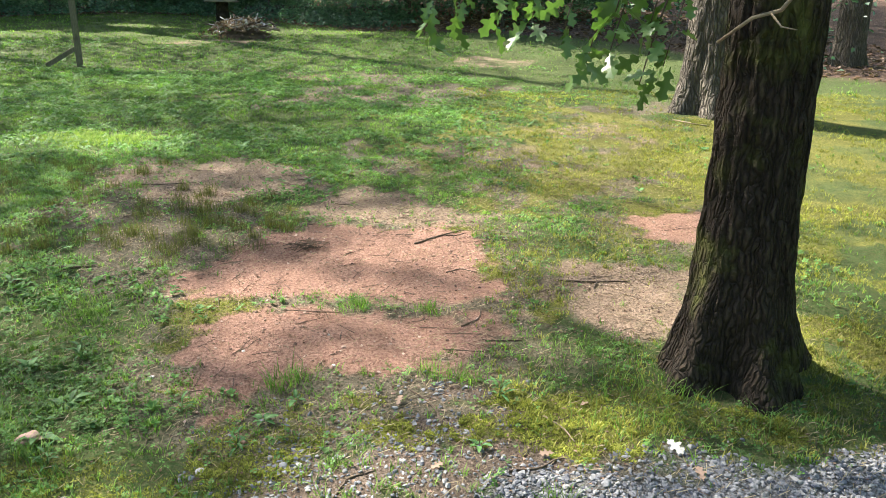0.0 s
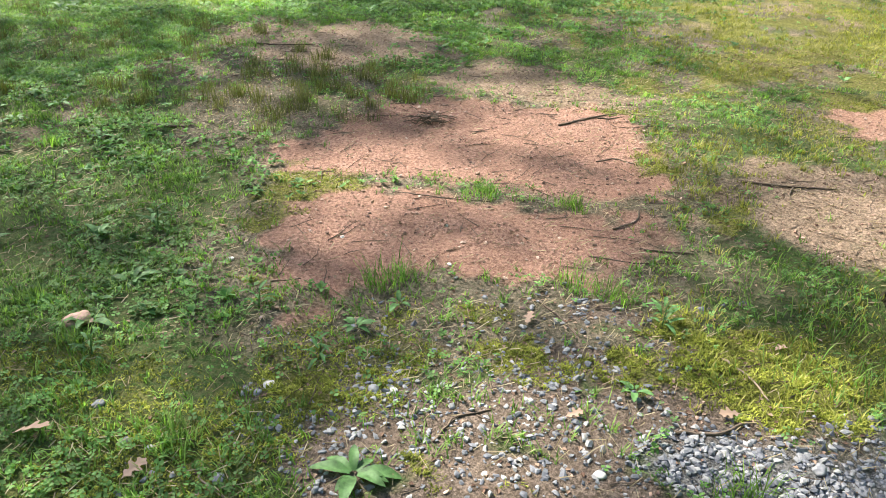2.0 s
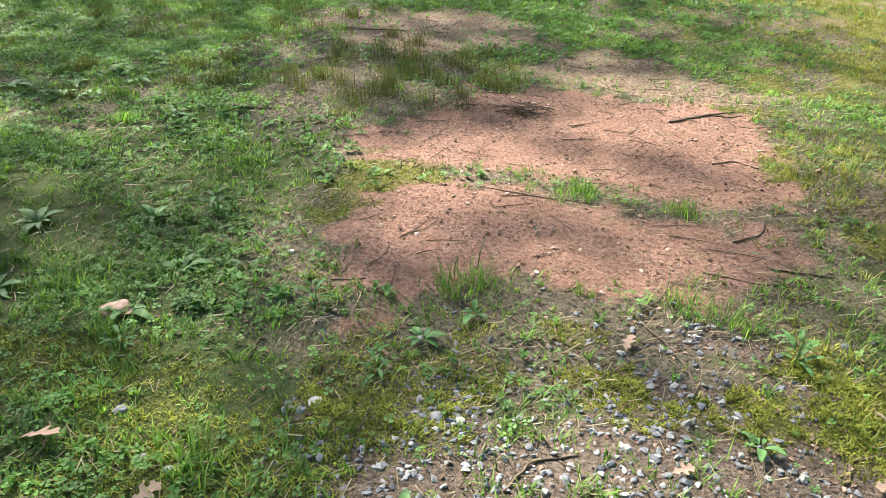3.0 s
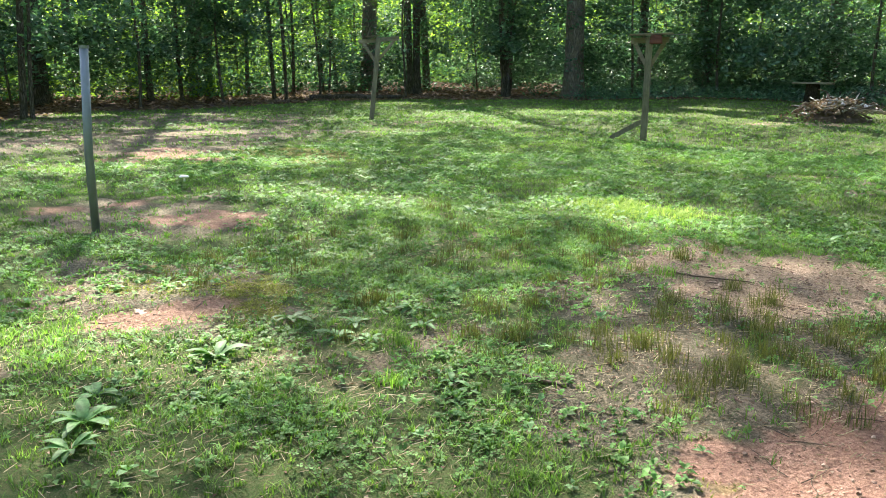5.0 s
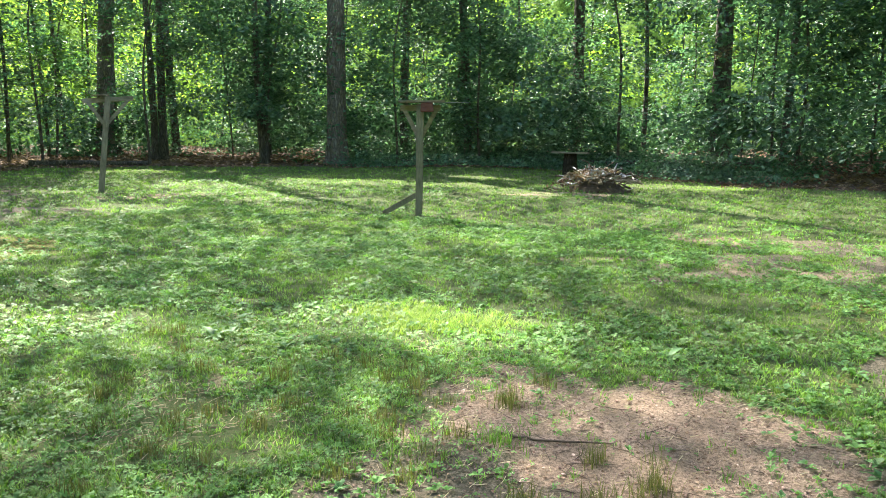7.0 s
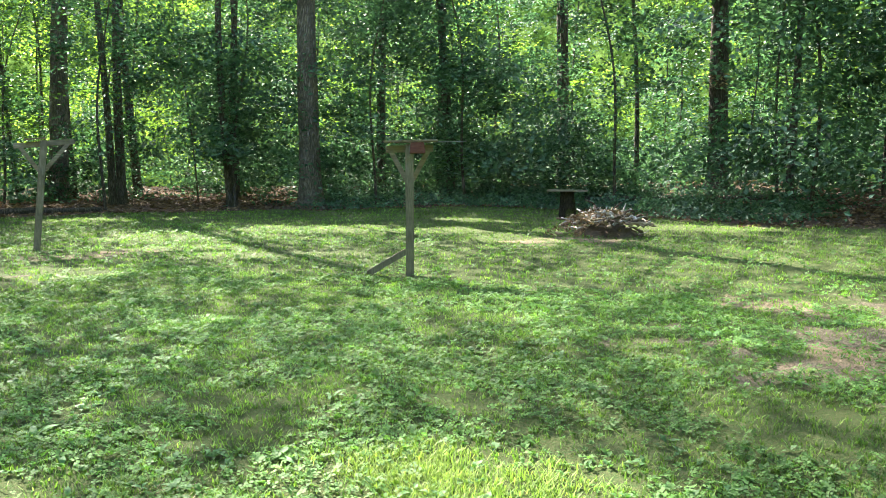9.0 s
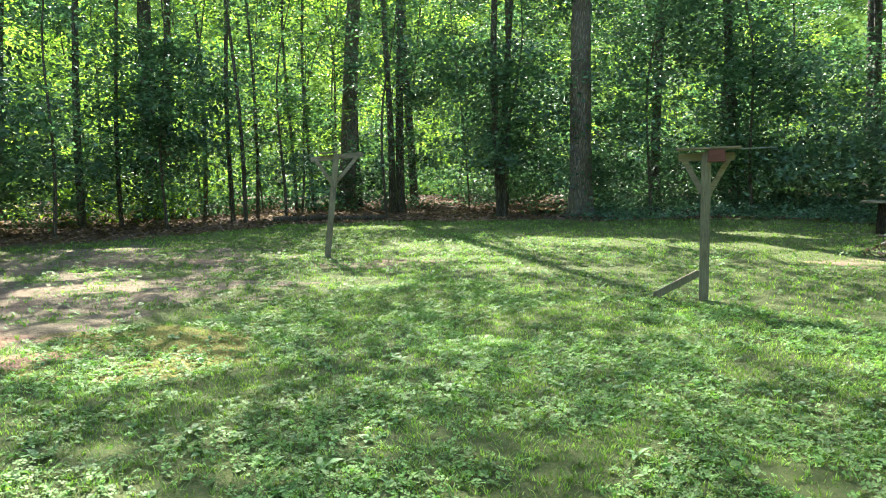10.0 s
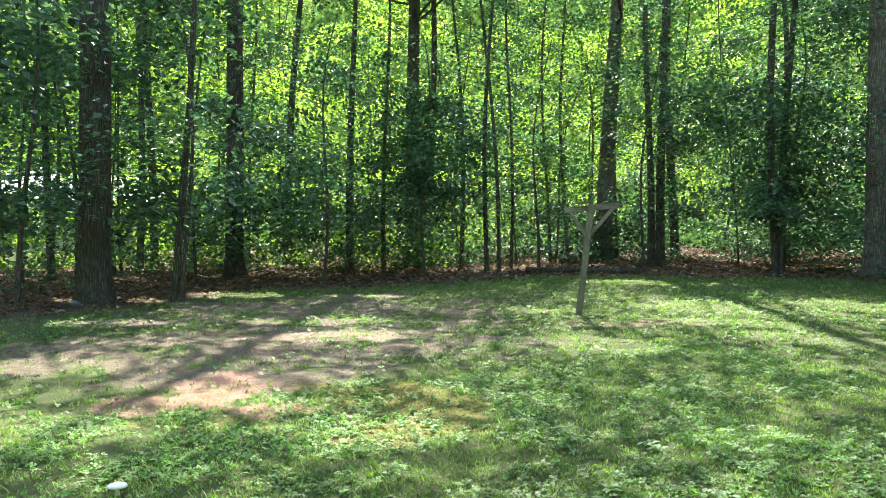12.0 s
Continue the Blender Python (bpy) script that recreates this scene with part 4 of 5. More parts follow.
blade_field("grass_tufts", x, y, 0.075, 0.0035, 1.0, GRASS, "separate tufts of fine green grass", "grass")


def clover_field(n, box, size, density, name="clover"):
    x, y = scatter(n, box, density)
    n = len(x)
    z = ground_z(x, y) + rng.uniform(0.012, 0.05, n) * size / 0.02
    tilt = rng.normal(0, 0.35, (n, 2))
    a0 = rng.uniform(0, 2 * np.pi, n)
    vs, fs = [], []
    s = size * rng.uniform(0.6, 1.3, n)
    for k in range(3):
        a = a0 + k * 2 * np.pi / 3
        pts = []
        for along, off in ((0.08, 0.0), (0.75, 0.62), (1.15, 0.0), (0.75, -0.62)):
            dx = s * (along * np.cos(a) - off * np.sin(a))
            dy = s * (along * np.sin(a) + off * np.cos(a))
            pts.append(np.stack([x + dx, y + dy, z + tilt[:, 0] * dx + tilt[:, 1] * dy + s * 0.12 * abs(off)], 1))
        vs.append(np.stack(pts, 1))
    v = np.stack(vs, 1).reshape(-1, 3)
    b = np.arange(n * 3)[:, None] * 4
    f = np.concatenate([b + [[0, 1, 2]], b + [[0, 2, 3]]], 1).reshape(-1, 3)
    tagged(put(name, fast_mesh(name, v, f), CLOVER), "low green clover and broad-leaved lawn weeds", "clover", kind="stuff")


def clover_density(x, y):
    return np.clip(lawn_density(x, y) * (0.7 + 1.4 * fbm(x / 0.45, y / 0.45, 55, 3)), 0, 1) * outside(x, y)


clover_field(110000, NEAR, 0.0105, clover_density)
clover_field(160000, MID, 0.016, lambda x, y: clover_density(x, y) * beyond_near(x, y))
clover_field(34000, (-16, 4, 5, 18), 0.024, lambda x, y: clover_density(x, y) * ~((x > -10) & (x < 3) & (y > 2.6) & (y < 13)) * beyond_near(x, y))


def rosettes(n, box, density, length, material, label):
    """Small weeds with four to seven pointed leaves that spread from one foot."""
    tx, ty = scatter(n, box, density)
    k = rng.integers(4, 8, len(tx))
    size = np.repeat(rng.uniform(0.5, 1.3, len(tx)) * length, k) * rng.uniform(0.7, 1.2, k.sum())
    a, lift = rng.uniform(0, 2 * np.pi, k.sum()), rng.uniform(0.1, 0.9, k.sum())
    foot = np.stack([np.repeat(tx, k), np.repeat(ty, k), np.repeat(ground_z(tx, ty), k) + 0.012], 1)
    out = np.stack([np.cos(a) * np.cos(lift), np.sin(a) * np.cos(lift), np.sin(lift)], 1)
    side = np.stack([-np.sin(a), np.cos(a), rng.normal(0, 0.2, len(a))], 1) * 0.24
    L, up = size[:, None], np.array([0, 0, 1.0])
    v = np.stack([foot, foot + L * (0.45 * out + side + 0.04 * up), foot + L * (0.5 * out), foot + L * (0.45 * out - side + 0.04 * up), foot + L * (out - 0.22 * up)], 1).reshape(-1, 3)
    b = np.arange(len(a))[:, None] * 5
    f = np.concatenate([b + [[0, 2, 1]], b + [[0, 3, 2]], b + [[1, 2, 4]], b + [[2, 3, 4]]], 1).reshape(-1, 3)
    tagged(put("lawn_weeds", fast_mesh("lawn_weeds", v, f), material), label, "weeds", kind="stuff")


def weedy(x, y):
    return np.clip(bare(cover(x, y)) * (0.25 + 0.9 * fbm(x / 0.7, y / 0.7, 93, 3)), 0, 1) * outside(x, y) * (1 - 0.8 * smooth(0.2, 0.9, x))


rosettes(9000, (-5.2, 0.6, 2.0, 7.5), lambda x, y: weedy(x, y) * (x < -0.9), 0.036, CLOVER, "small dark green weeds scattered in thin grass")
rosettes(1500, (-5.2, 0.6, 2.0, 7.5), lambda x, y: weedy(x, y) * (x < -1.2), 0.042, WEED, "pale green broad-leaved weeds in thin grass")
rosettes(8000, (-10, 3, 7.0, 13), weedy, 0.04, CLOVER, "small dark green weeds scattered in the lawn")
rosettes(3000, (-10, 3, 6.5, 13), weedy, 0.055, WEED, "pale green broad-leaved weeds in the lawn")


def pebbles(name, n, box, density, lo, hi, material, label, sink=0.35):
    """Angular stones, each a squashed twenty-sided lump."""
    x, y = scatter(n, box, density)
    n = len(x)
    bm = bmesh.new()
    bmesh.ops.create_icosphere(bm, subdivisions=1, radius=1)
    base = np.array([v.co for v in bm.verts])
    tri = np.array([[v.index for v in f.verts] for f in bm.faces])
    bm.free()
    size = lo + (hi - lo) * rng.uniform(0, 1, n) ** 2
    sc = size[:, None] * np.stack([rng.uniform(0.8, 1.4, n), rng.uniform(0.6, 1.0, n), rng.uniform(0.35, 0.8, n)], 1)
    V = (base[None] * (1 + rng.normal(0, 0.16, (n, len(base), 1))) + rng.normal(0, 0.17, (n, len(base), 3))) * sc[:, None]
    a, t = rng.uniform(0, 2 * np.pi, n), rng.normal(0, 0.3, n)
    ca, sa, ct, st = np.cos(a)[:, None], np.sin(a)[:, None], np.cos(t)[:, None], np.sin(t)[:, None]
    X, Y, Z = V[..., 0], V[..., 1], V[..., 2]
    X, Z = X * ct - Z * st, X * st + Z * ct
    V = np.stack([X * ca - Y * sa + x[:, None], X * sa + Y * ca + y[:, None], Z + (ground_z(x, y) + sc[:, 2] * (0.75 - sink))[:, None]], -1)
    F = tri[None] + (np.arange(n) * len(base))[:, None, None]
    tagged(put(name, fast_mesh(name, V.reshape(-1, 3), F.reshape(-1, 3)), material), label, "gravel", kind="stuff")


pebbles("gravel", 20000, (-0.4, 2.4, 1.6, 2.95), lambda x, y: cover(x, y)["drive"] * outside(x, y), 0.005, 0.0145, GRAVEL, "loose blue-grey crushed stone gravel")
pebbles("gravel", 7000, (-1.3, 0.7, 1.9, 3.3), lambda x, y: np.clip(0.5 * cover(x, y)["stony"] + 0.05 + 0.3 * blobs(x, y, [(-0.2, 2.55, 0.7, 0.65, 0)], 0.7, 0.25), 0, 1) * (1 - cover(x, y)["red"]), 0.004, 0.0125, GRAVEL, "scattered grey stones pressed into earth")
pebbles("pebbles", 21000, (-3.8, 2, 2, 7.3), lambda x, y: np.clip(cover(x, y)["red"] * 0.45 + cover(x, y)["sparse"] * 0.3 * (1 - cover(x, y)["moss"]) + cover(x, y)["tan"] * 0.4 + cover(x, y)["mud"] * 0.6, 0, 1) * np.clip(0.6 + 0.8 * fbm(x / 0.3, y / 0.3, 83, 3), 0.1, 1), 0.0022, 0.0105, PEBBLE, "small reddish crumbs and pebbles on clay", 0.2)


def dead_leaves(name, n, box, density, size, label):
    x, y = scatter(n, box, density)
    P = np.stack([x, y, ground_z(x, y) + size * 0.12], 1)
    v, f = leaves(P, rng.uniform(0.6, 1.3, len(P)) * size, rng, 0.82, 0.7, 0.22)
    tagged(put(name, fast_mesh(name, v, f), DEADLEAF), label, "dead leaves", kind="stuff")


dead_leaves("leaf_litter", 60000, (-34, 10, 2, 36), lambda x, y: cover(x, y)["litter"] * np.clip(1.1 - woods(x, y) / 14, 0.1, 1), 0.13, "brown fallen leaves on the woodland floor")
dead_leaves("leaf_scraps", 30000, (-5, 2.2, 1.9, 7.5), lambda x, y: 0.2 + 0.7 * cover(x, y)["sparse"] - 0.3 * cover(x, y)["red"], 0.016, "small dry leaf scraps on the grass")


def twig_litter(n, box, density, lo, hi):
    x, y = scatter(n, box, density)
    bars = []
    for px, py in zip(x, y):
        L, a = rng.uniform(lo, hi), rng.uniform(0, np.pi)
        p = np.array([px, py]) + np.linspace(-0.5, 0.5, 4)[:, None] * L * np.array([math.cos(a), math.sin(a)]) + rng.normal(0, L * 0.03, (4, 2))
        bars.append(tube(np.column_stack([p, ground_z(p[:, 0], p[:, 1]) + 0.004]), np.linspace(0.0022, 0.001, 4), 4))
    v, f = joined(bars)
    tagged(put("twig_litter", fast_mesh("twig_litter", v, f), TWIG), "thin dead twigs strewn over the ground", "twigs", kind="stuff")


def straw(n, box, density):
    """Short lengths of dry grass lying flat."""
    x, y = scatter(n, box, density)
    n = len(x)
    a, L = rng.uniform(0, np.pi, n), rng.uniform(0.015, 0.06, n) / 2
    d = np.stack([np.cos(a), np.sin(a)], 1) * L[:, None]
    s = np.stack([-np.sin(a), np.cos(a)], 1) * 0.0011
    z = ground_z(x, y) + 0.007
    P = np.stack([x, y], 1)
    v = np.stack([np.column_stack([P + i * d + j * s, z + k]) for i, j, k in ((-1, -1, 0), (1, -1, 0.006), (1, 1, 0.007), (-1, 1, 0.002))], 1).reshape(-1, 3)
    f = np.arange(n * 4).reshape(-1, 4)
    tagged(put("straw", fast_mesh("straw", v, f), STRAW), "dry pale grass stems lying flat", "straw", kind="stuff")


straw(34000, (-5, 2.2, 1.9, 7.5), lambda x, y: np.clip(0.4 + 0.5 * fbm(x / 0.4, y / 0.4, 44) - 0.35 * cover(x, y)["red"], 0.05, 1))
twig_litter(1400, (-4.5, 2.2, 1.9, 7), lambda x, y: 0.25 + 0.5 * cover(x, y)["sparse"] + 0.3 * cover(x, y)["tan"], 0.05, 0.2)

# ---------------------------------------------------------------- posts
def cross_post(name, x, y, height, lean, turn, arm, label):
    """A timber post with a cross arm on two slanting braces."""
    ob = empty(name, x, y, None, turn)
    top = Vector((lean * height, 0, height))
    part("post", bar_between((0, 0, -0.2), top, 0.1, 0.1, 0.008), POSTWOOD, ob)
    m = Matrix.Translation(top + Vector((0, 0, -0.02))) @ Matrix.Rotation(-lean * 0.8, 4, "Y")
    part("cross_arm", box_bm(arm, 0.045, 0.085, m @ pose(0, 0.075, -0.03), 0.006), BOARD, ob)
    for s in (-1, 1):
        a = top * 0.72 + Vector((0.03 * s, 0.06, 0))
        b = m @ Vector((s * arm * 0.4, 0.06, -0.05))
        part("brace", bar_between(a, b, 0.035, 0.06, 0.004), BOARD, ob)
    return ob, top, m


p2, top2, m2 = cross_post("clothesline_post", -6.25, 13.33, 1.6, 0.012, 22, 0.58, "")
part("cap_board", box_bm(0.66, 0.2, 0.022, m2 @ pose(0.02, 0.0, 0.055), 0.004), BOARD, p2, "weathered flat board on top")
part("box", box_bm(0.19, 0.14, 0.13, m2 @ pose(0.1, -0.06, -0.03), 0.006, 0.85), REDPAINT, p2, "faded red wooden box")
part("wire", box_bm(0.5, 0.012, 0.012, m2 @ pose(0.45, 0.0, 0.04), 0.002), STEEL, p2)
part("ground_brace", bar_between((-0.52, -0.02, 0.03), (-0.04, 0, 0.3), 0.05, 0.075, 0.006), POSTWOOD, p2, "slanting brace reaching the grass")
tagged(p2, "grey weathered timber post with cross arm and faded red box", "post", "clothesline posts")
p1, top1, m1 = cross_post("clothesline_post", -12.71, 13.55, 1.72, 0.12, 48, 0.86, "")
part("cap_board", box_bm(0.3, 0.12, 0.02, m1 @ pose(-0.12, 0.03, 0.055), 0.004), BOARD, p1, "weathered flat board on top")
tagged(p1, "leaning weathered timber post with braced cross arm", "post", "clothesline posts")

pole = empty("metal_pole", -6.31, 4.53)
v, f = tube([(0, 0, -0.2), (0.0, 0.0, 0.6), (0.01, 0.03, 1.33)], [0.03, 0.03, 0.03], 20)
put("pipe", fast_mesh("pipe", v, f), STEEL, pole, shade=True)
v, f = tube([(0.01, 0.03, 1.325), (0.01, 0.03, 1.345)], [0.033, 0.033], 20)
put("cap", fast_mesh("cap", v, f), STEEL, pole, "flat grey cap")
tagged(pole, "plain grey galvanised steel pole standing in the grass", "pole")

# ---------------------------------------------------------------- stump table and brush heap
stump = empty("stump_table", -5.95, 21.35)
v, f = trunk_mesh(0.17, 3.0, (0, 0), 0.0, 0.3, 24, 30, 0.012, 5)
v[:, 2] = np.minimum(v[:, 2], 0.56)
put("stump", fast_mesh("stump", v, f), OAKBARK, stump, "reddish-brown stump")
part("tabletop", box_bm(0.86, 0.5, 0.045, pose(0, 0, 0.575, 0, 1.5, 8), 0.01), BOARD, stump, "pale weathered board")
tagged(stump, "rustic table of a weathered board on a stump", "table")


def build_brush_heap():
    ob = empty("brush_pile", -4.65, 18.3)
    n = 40
    a, r = np.meshgrid(np.linspace(0, 2 * np.pi, n, endpoint=False), np.linspace(0, 1, 14))
    h = 0.24 * (1 - r ** 1.3) * (1 + 0.5 * vnoise(a * 2.5, r * 6, 31)) + 0.05 * vnoise(a * 6, r * 12, 32) - 0.04
    v = np.stack([0.7 * r * np.cos(a), 0.5 * r * np.sin(a), h], -1).reshape(-1, 3)
    i, j = np.meshgrid(np.arange(13), np.arange(n), indexing="ij")
    q = np.stack([i * n + j, i * n + (j + 1) % n, (i + 1) * n + (j + 1) % n, (i + 1) * n + j], -1).reshape(-1, 4)
    put("ash_mound", fast_mesh("ash_mound", v, q), TWIG, ob, "low mound of dark ash and charred scraps")
    for k in range(190):
        cx, cy = float(np.clip(rng.normal(0, 0.36), -0.7, 0.7)), float(np.clip(rng.normal(0, 0.26), -0.5, 0.5))
        z = 0.32 * max(0, 1 - (cx * cx / 1.0 + cy * cy / 0.5)) + 0.03
        L, t = rng.uniform(0.12, 0.55), rng.uniform(0, 2 * np.pi)
        d = np.array([math.cos(t), math.sin(t), rng.normal(0, 0.22)]) * L / 2
        c = np.array([cx, cy, z + abs(d[2]) * 0.6])
        v, f = tube(wander(c - d, c + d, 5, 0.03, rng), np.linspace(rng.uniform(0.008, 0.035), 0.006, 5), 6)
        put("branch", fast_mesh("branch", v, f), (ASHWOOD, TWIG, PALETWIG)[k % 3], ob, shade=True)
    for s, h in ((0.28, 0.42), (-0.05, 0.36)):
        v, f = tube([(s, 0, 0.15), (s - 0.08, 0.05, h * 0.75), (s + 0.02, 0.05, h), (s + 0.06, 0.1, h + 0.12)], [0.03, 0.022, 0.016, 0.006], 6)
        put("branch", fast_mesh("branch", v, f), ASHWOOD, ob, "bent grey branch sticking up", True)
    P = np.stack([rng.normal(-0.25, 0.28, 420), rng.normal(-0.05, 0.28, 420), np.zeros(420)], 1)
    P[:, 2] = 0.34 * np.clip(1 - (P[:, 0] ** 2 + P[:, 1] ** 2 / 0.5), 0, 1) + rng.uniform(0.0, 0.1, 420)
    v, f = leaves(P, 0.1, rng, 0.3, 0.5)
    put("dead_foliage", fast_mesh("dead_foliage", v, f), DEADLEAF, ob, "dry brown leaves")
    tagged(ob, "heap of grey ash, dead branches and brown leaves on the lawn", "brush pile")


build_brush_heap()


def fallen_log(name, a, b, r, material, label):
    ob = empty(name, (a[0] + b[0]) / 2, (a[1] + b[1]) / 2)
    o = np.array(ob.matrix_world.translation)
    p = wander((*a, gz(*a) + r * 0.8), (*b, gz(*b) + r * 0.8), 9, r * 0.25, rng) - o
    v, f = tube(p, np.linspace(r, r * 0.7, 9), 12)
    put("log", fast_mesh("log", v, f), material, ob, shade=True)
    tagged(ob, label, "log")


fallen_log("fallen_log", (-20.6, 18.4), (-18.4, 20.6), 0.09, GREYBARK, "dark fallen log lying in the leaf litter")
fallen_log("fallen_log", (-6.2, 24.8), (-1.5, 25.4), 0.11, GREYBARK, "long fallen trunk behind the lawn's edge")
fallen_log("fallen_log", (-2.2, 21.4), (-0.6, 21.9), 0.06, PALETWIG, "pale fallen branch at the edge of the lawn")
fallen_log("fallen_log", (-12.4, 24.6), (-10.6, 24.4), 0.07, GREYBARK, "dark fallen log lying in the leaf litter")


# ---------------------------------------------------------------- the oak's low branch
def oak_leaf_mesh():
    """A lobed oak leaf, one unit long, gently cupped."""
    half = [(0.0, 0.012), (0.12, 0.03), (0.2, 0.14), (0.28, 0.17), (0.33, 0.08), (0.42, 0.10), (0.5, 0.27), (0.6, 0.29), (0.62, 0.12), (0.7, 0.11), (0.8, 0.2), (0.88, 0.17), (0.9, 0.08), (1.0, 0.0)]
    bm = bmesh.new()
    mid = [bm.verts.new((u, 0, 0.05 * math.sin(u * 3))) for u, w in half]
    for s in (-1, 1):
        rim = [bm.verts.new((u, s * w, 0.05 * math.sin(u * 3) + 0.25 * w * w + 0.06 * w)) for u, w in half]
        for k in range(len(half) - 1):
            loop = [mid[k], mid[k + 1], rim[k + 1], rim[k]]
            bm.faces.new(loop if s < 0 else loop[::-1])
    bmesh.ops.remove_doubles(bm, verts=bm.verts, dist=1e-4)
    me = bpy.data.meshes.new("leaf")
    bm.to_mesh(me)
    bm.free()
    me.materials.append(OAKLEAF)
    return me


def build_low_branch():
    oak = TREES[0]["ob"]
    o = Vector(oak.matrix_world.translation)
    leaf = oak_leaf_mesh()
    tips = [(0.79, 3.10, 1.46), (0.59, 3.20, 1.54), (0.50, 3.26, 1.67), (0.37, 3.33, 1.70), (0.23, 3.39, 1.73), (0.06, 3.50, 1.71), (-0.09, 3.60, 1.62),
            (0.81, 3.10, 1.68), (0.68, 3.13, 1.74), (0.86, 3.03, 1.54), (0.67, 3.13, 1.59)]
    for tip in tips:
        tip = Vector(tip)
        start = Vector((1.38, 3.40, 2.9))
        knee = Vector((tip.x + 0.12, tip.y + 0.03, tip.z + 0.55))
        pts = [p - o for p in (start, knee, tip)]
        bar = [tuple(pts[0].lerp(pts[1], t).lerp(pts[1].lerp(pts[2], t), t)) for t in np.linspace(0, 1, 14)]
        v, f = tube(bar, np.linspace(0.012, 0.002, 14), 6)
        twig = put("low_branch", fast_mesh("low_branch", v, f), TWIG, oak, "thin drooping oak branch", True)
        for j in range(15):
            t = 13 - int(j * 0.45)
            p = Vector(bar[t]) + Vector(rng.normal(0, 0.02, 3))
            ob = new("leaf", leaf)
            ob.parent = twig
            L = float(rng.uniform(0.09, 0.15))
            ob.matrix_local = Matrix.Translation(p) @ Euler((float(rng.normal(0, 0.9)), float(rng.uniform(0.2, 1.4)), float(rng.uniform(0, 6.28)))).to_matrix().to_4x4() @ Matrix.Scale(L, 4)
    snag = [(1.12, 3.2, 1.62), (1.22, 3.12, 1.72), (1.30, 3.05, 1.75), (1.36, 3.02, 1.85), (1.42, 3.0, 1.9)]
    v, f = tube([tuple(Vector(p) - o) for p in snag], [0.007, 0.008, 0.009, 0.009, 0.01], 6)
    dead = put("dead_twig", fast_mesh("dead_twig", v, f), PALETWIG, oak, "bare pale dead twig", True)
    v, f = tube([tuple(Vector(p) - o) for p in ((1.27, 3.07, 1.74), (1.30, 3.03, 1.69), (1.35, 3.0, 1.68))], [0.005, 0.004, 0.002], 5)
    put("dead_twig", fast_mesh("dead_twig", v, f), PALETWIG, dead, "", True)


build_low_branch()


# ---------------------------------------------------------------- weeds with broad leaves
def broad_leaf_mesh(wide):
    bm = bmesh.new()
    n = 9
    rows = []
    for k in range(n):
        u = k / (n - 1)
        w = wide * math.sin(math.pi * min(1, u * 0.92 + 0.06)) ** 0.8 * (1 if k < n - 1 else 0.05)
        z = 0.34 * u - 0.55 * u * u
        rows.append([bm.verts.new((u, s * w, z + 0.25 * abs(s) * w + 0.012 * math.sin(9 * u + 2 * s))) for s in (-1, -0.5, 0, 0.5, 1)])
    for a, b in zip(rows, rows[1:]):
        for k in range(4):
            bm.faces.new((a[k], a[k + 1], b[k + 1], b[k]))
    me = bpy.data.meshes.new("leaf")
    bm.to_mesh(me)
    bm.free()
    me.materials.append(WEED)
    me.polygons.foreach_set("use_smooth", np.ones(len(me.polygons), bool))
    return me


BROAD, NARROW = broad_leaf_mesh(0.18), broad_leaf_mesh(0.11)


def weed(x, y, size, count, kind, label, upright=False):
    ob = empty("broadleaf_weed", x, y)
    for k in range(count):
        leaf = new("leaf", kind)
        leaf.parent = ob
        a = k * 2.4 + float(rng.normal(0, 0.3))
        L = size * float(rng.uniform(0.45, 1.15))
        rise = -float(rng.uniform(0.0, 0.65))
        z = (k / count * size * 1.3 if upright else 0.01)
        leaf.matrix_local = Matrix.Translation((0.01 * math.cos(a), 0.01 * math.sin(a), z)) @ Euler((0, rise, a)).to_matrix().to_4x4() @ Matrix.Scale(L, 4)
    if upright:
        v, f = tube([(0, 0, -0.01), (0.005, 0, size * 0.7), (0.01, 0.004, size * 1.35)], [0.003, 0.0025, 0.0015], 5)
        put("stem", fast_mesh("stem", v, f), WEED, ob)
    tagged(ob, label, "weed", "broad-leaved weeds in the lawn")


ROSETTE = "rosette weed with broad pale green leaves on the ground"
for x, y, s, n in ((-0.57, 2.14, 0.135, 8), (-0.77, 2.83, 0.085, 9), (-0.66, 3.0, 0.075, 7), (0.15, 2.66, 0.07, 6), (-1.63, 2.9, 0.11, 8), (-3.50, 3.72, 0.17, 11),
                   (-3.28, 4.22, 0.14, 9), (-3.62, 4.22, 0.15, 8), (-3.36, 4.4, 0.12, 7), (-3.3, 4.75, 0.14, 8), (-3.1, 4.6, 0.11, 7), (-3.33, 3.07, 0.15, 11), (-3.5, 3.2, 0.14, 9),
                   (-3.15, 2.95, 0.13, 8), (-2.57, 4.19, 0.09, 7), (-1.62, 2.62, 0.1, 8), (-2.1, 2.6, 0.1, 8), (-1.95, 3.2, 0.1, 7), (-2.3, 3.0, 0.12, 8), (-3.15, 4.3, 0.12, 7)):
    weed(x, y, s * 0.78, n + 1, BROAD, ROSETTE)
for k in range(60):
    x, y = float(rng.uniform(-8.5, 0.5)), float(rng.uniform(6.8, 12))
    if lawn_density(np.array([x]), np.array([y]))[0] > 0.35:
        weed(x, y, float(rng.uniform(0.06, 0.12)), int(rng.integers(4, 8)), BROAD, "small broad-leaved weed growing in the lawn")
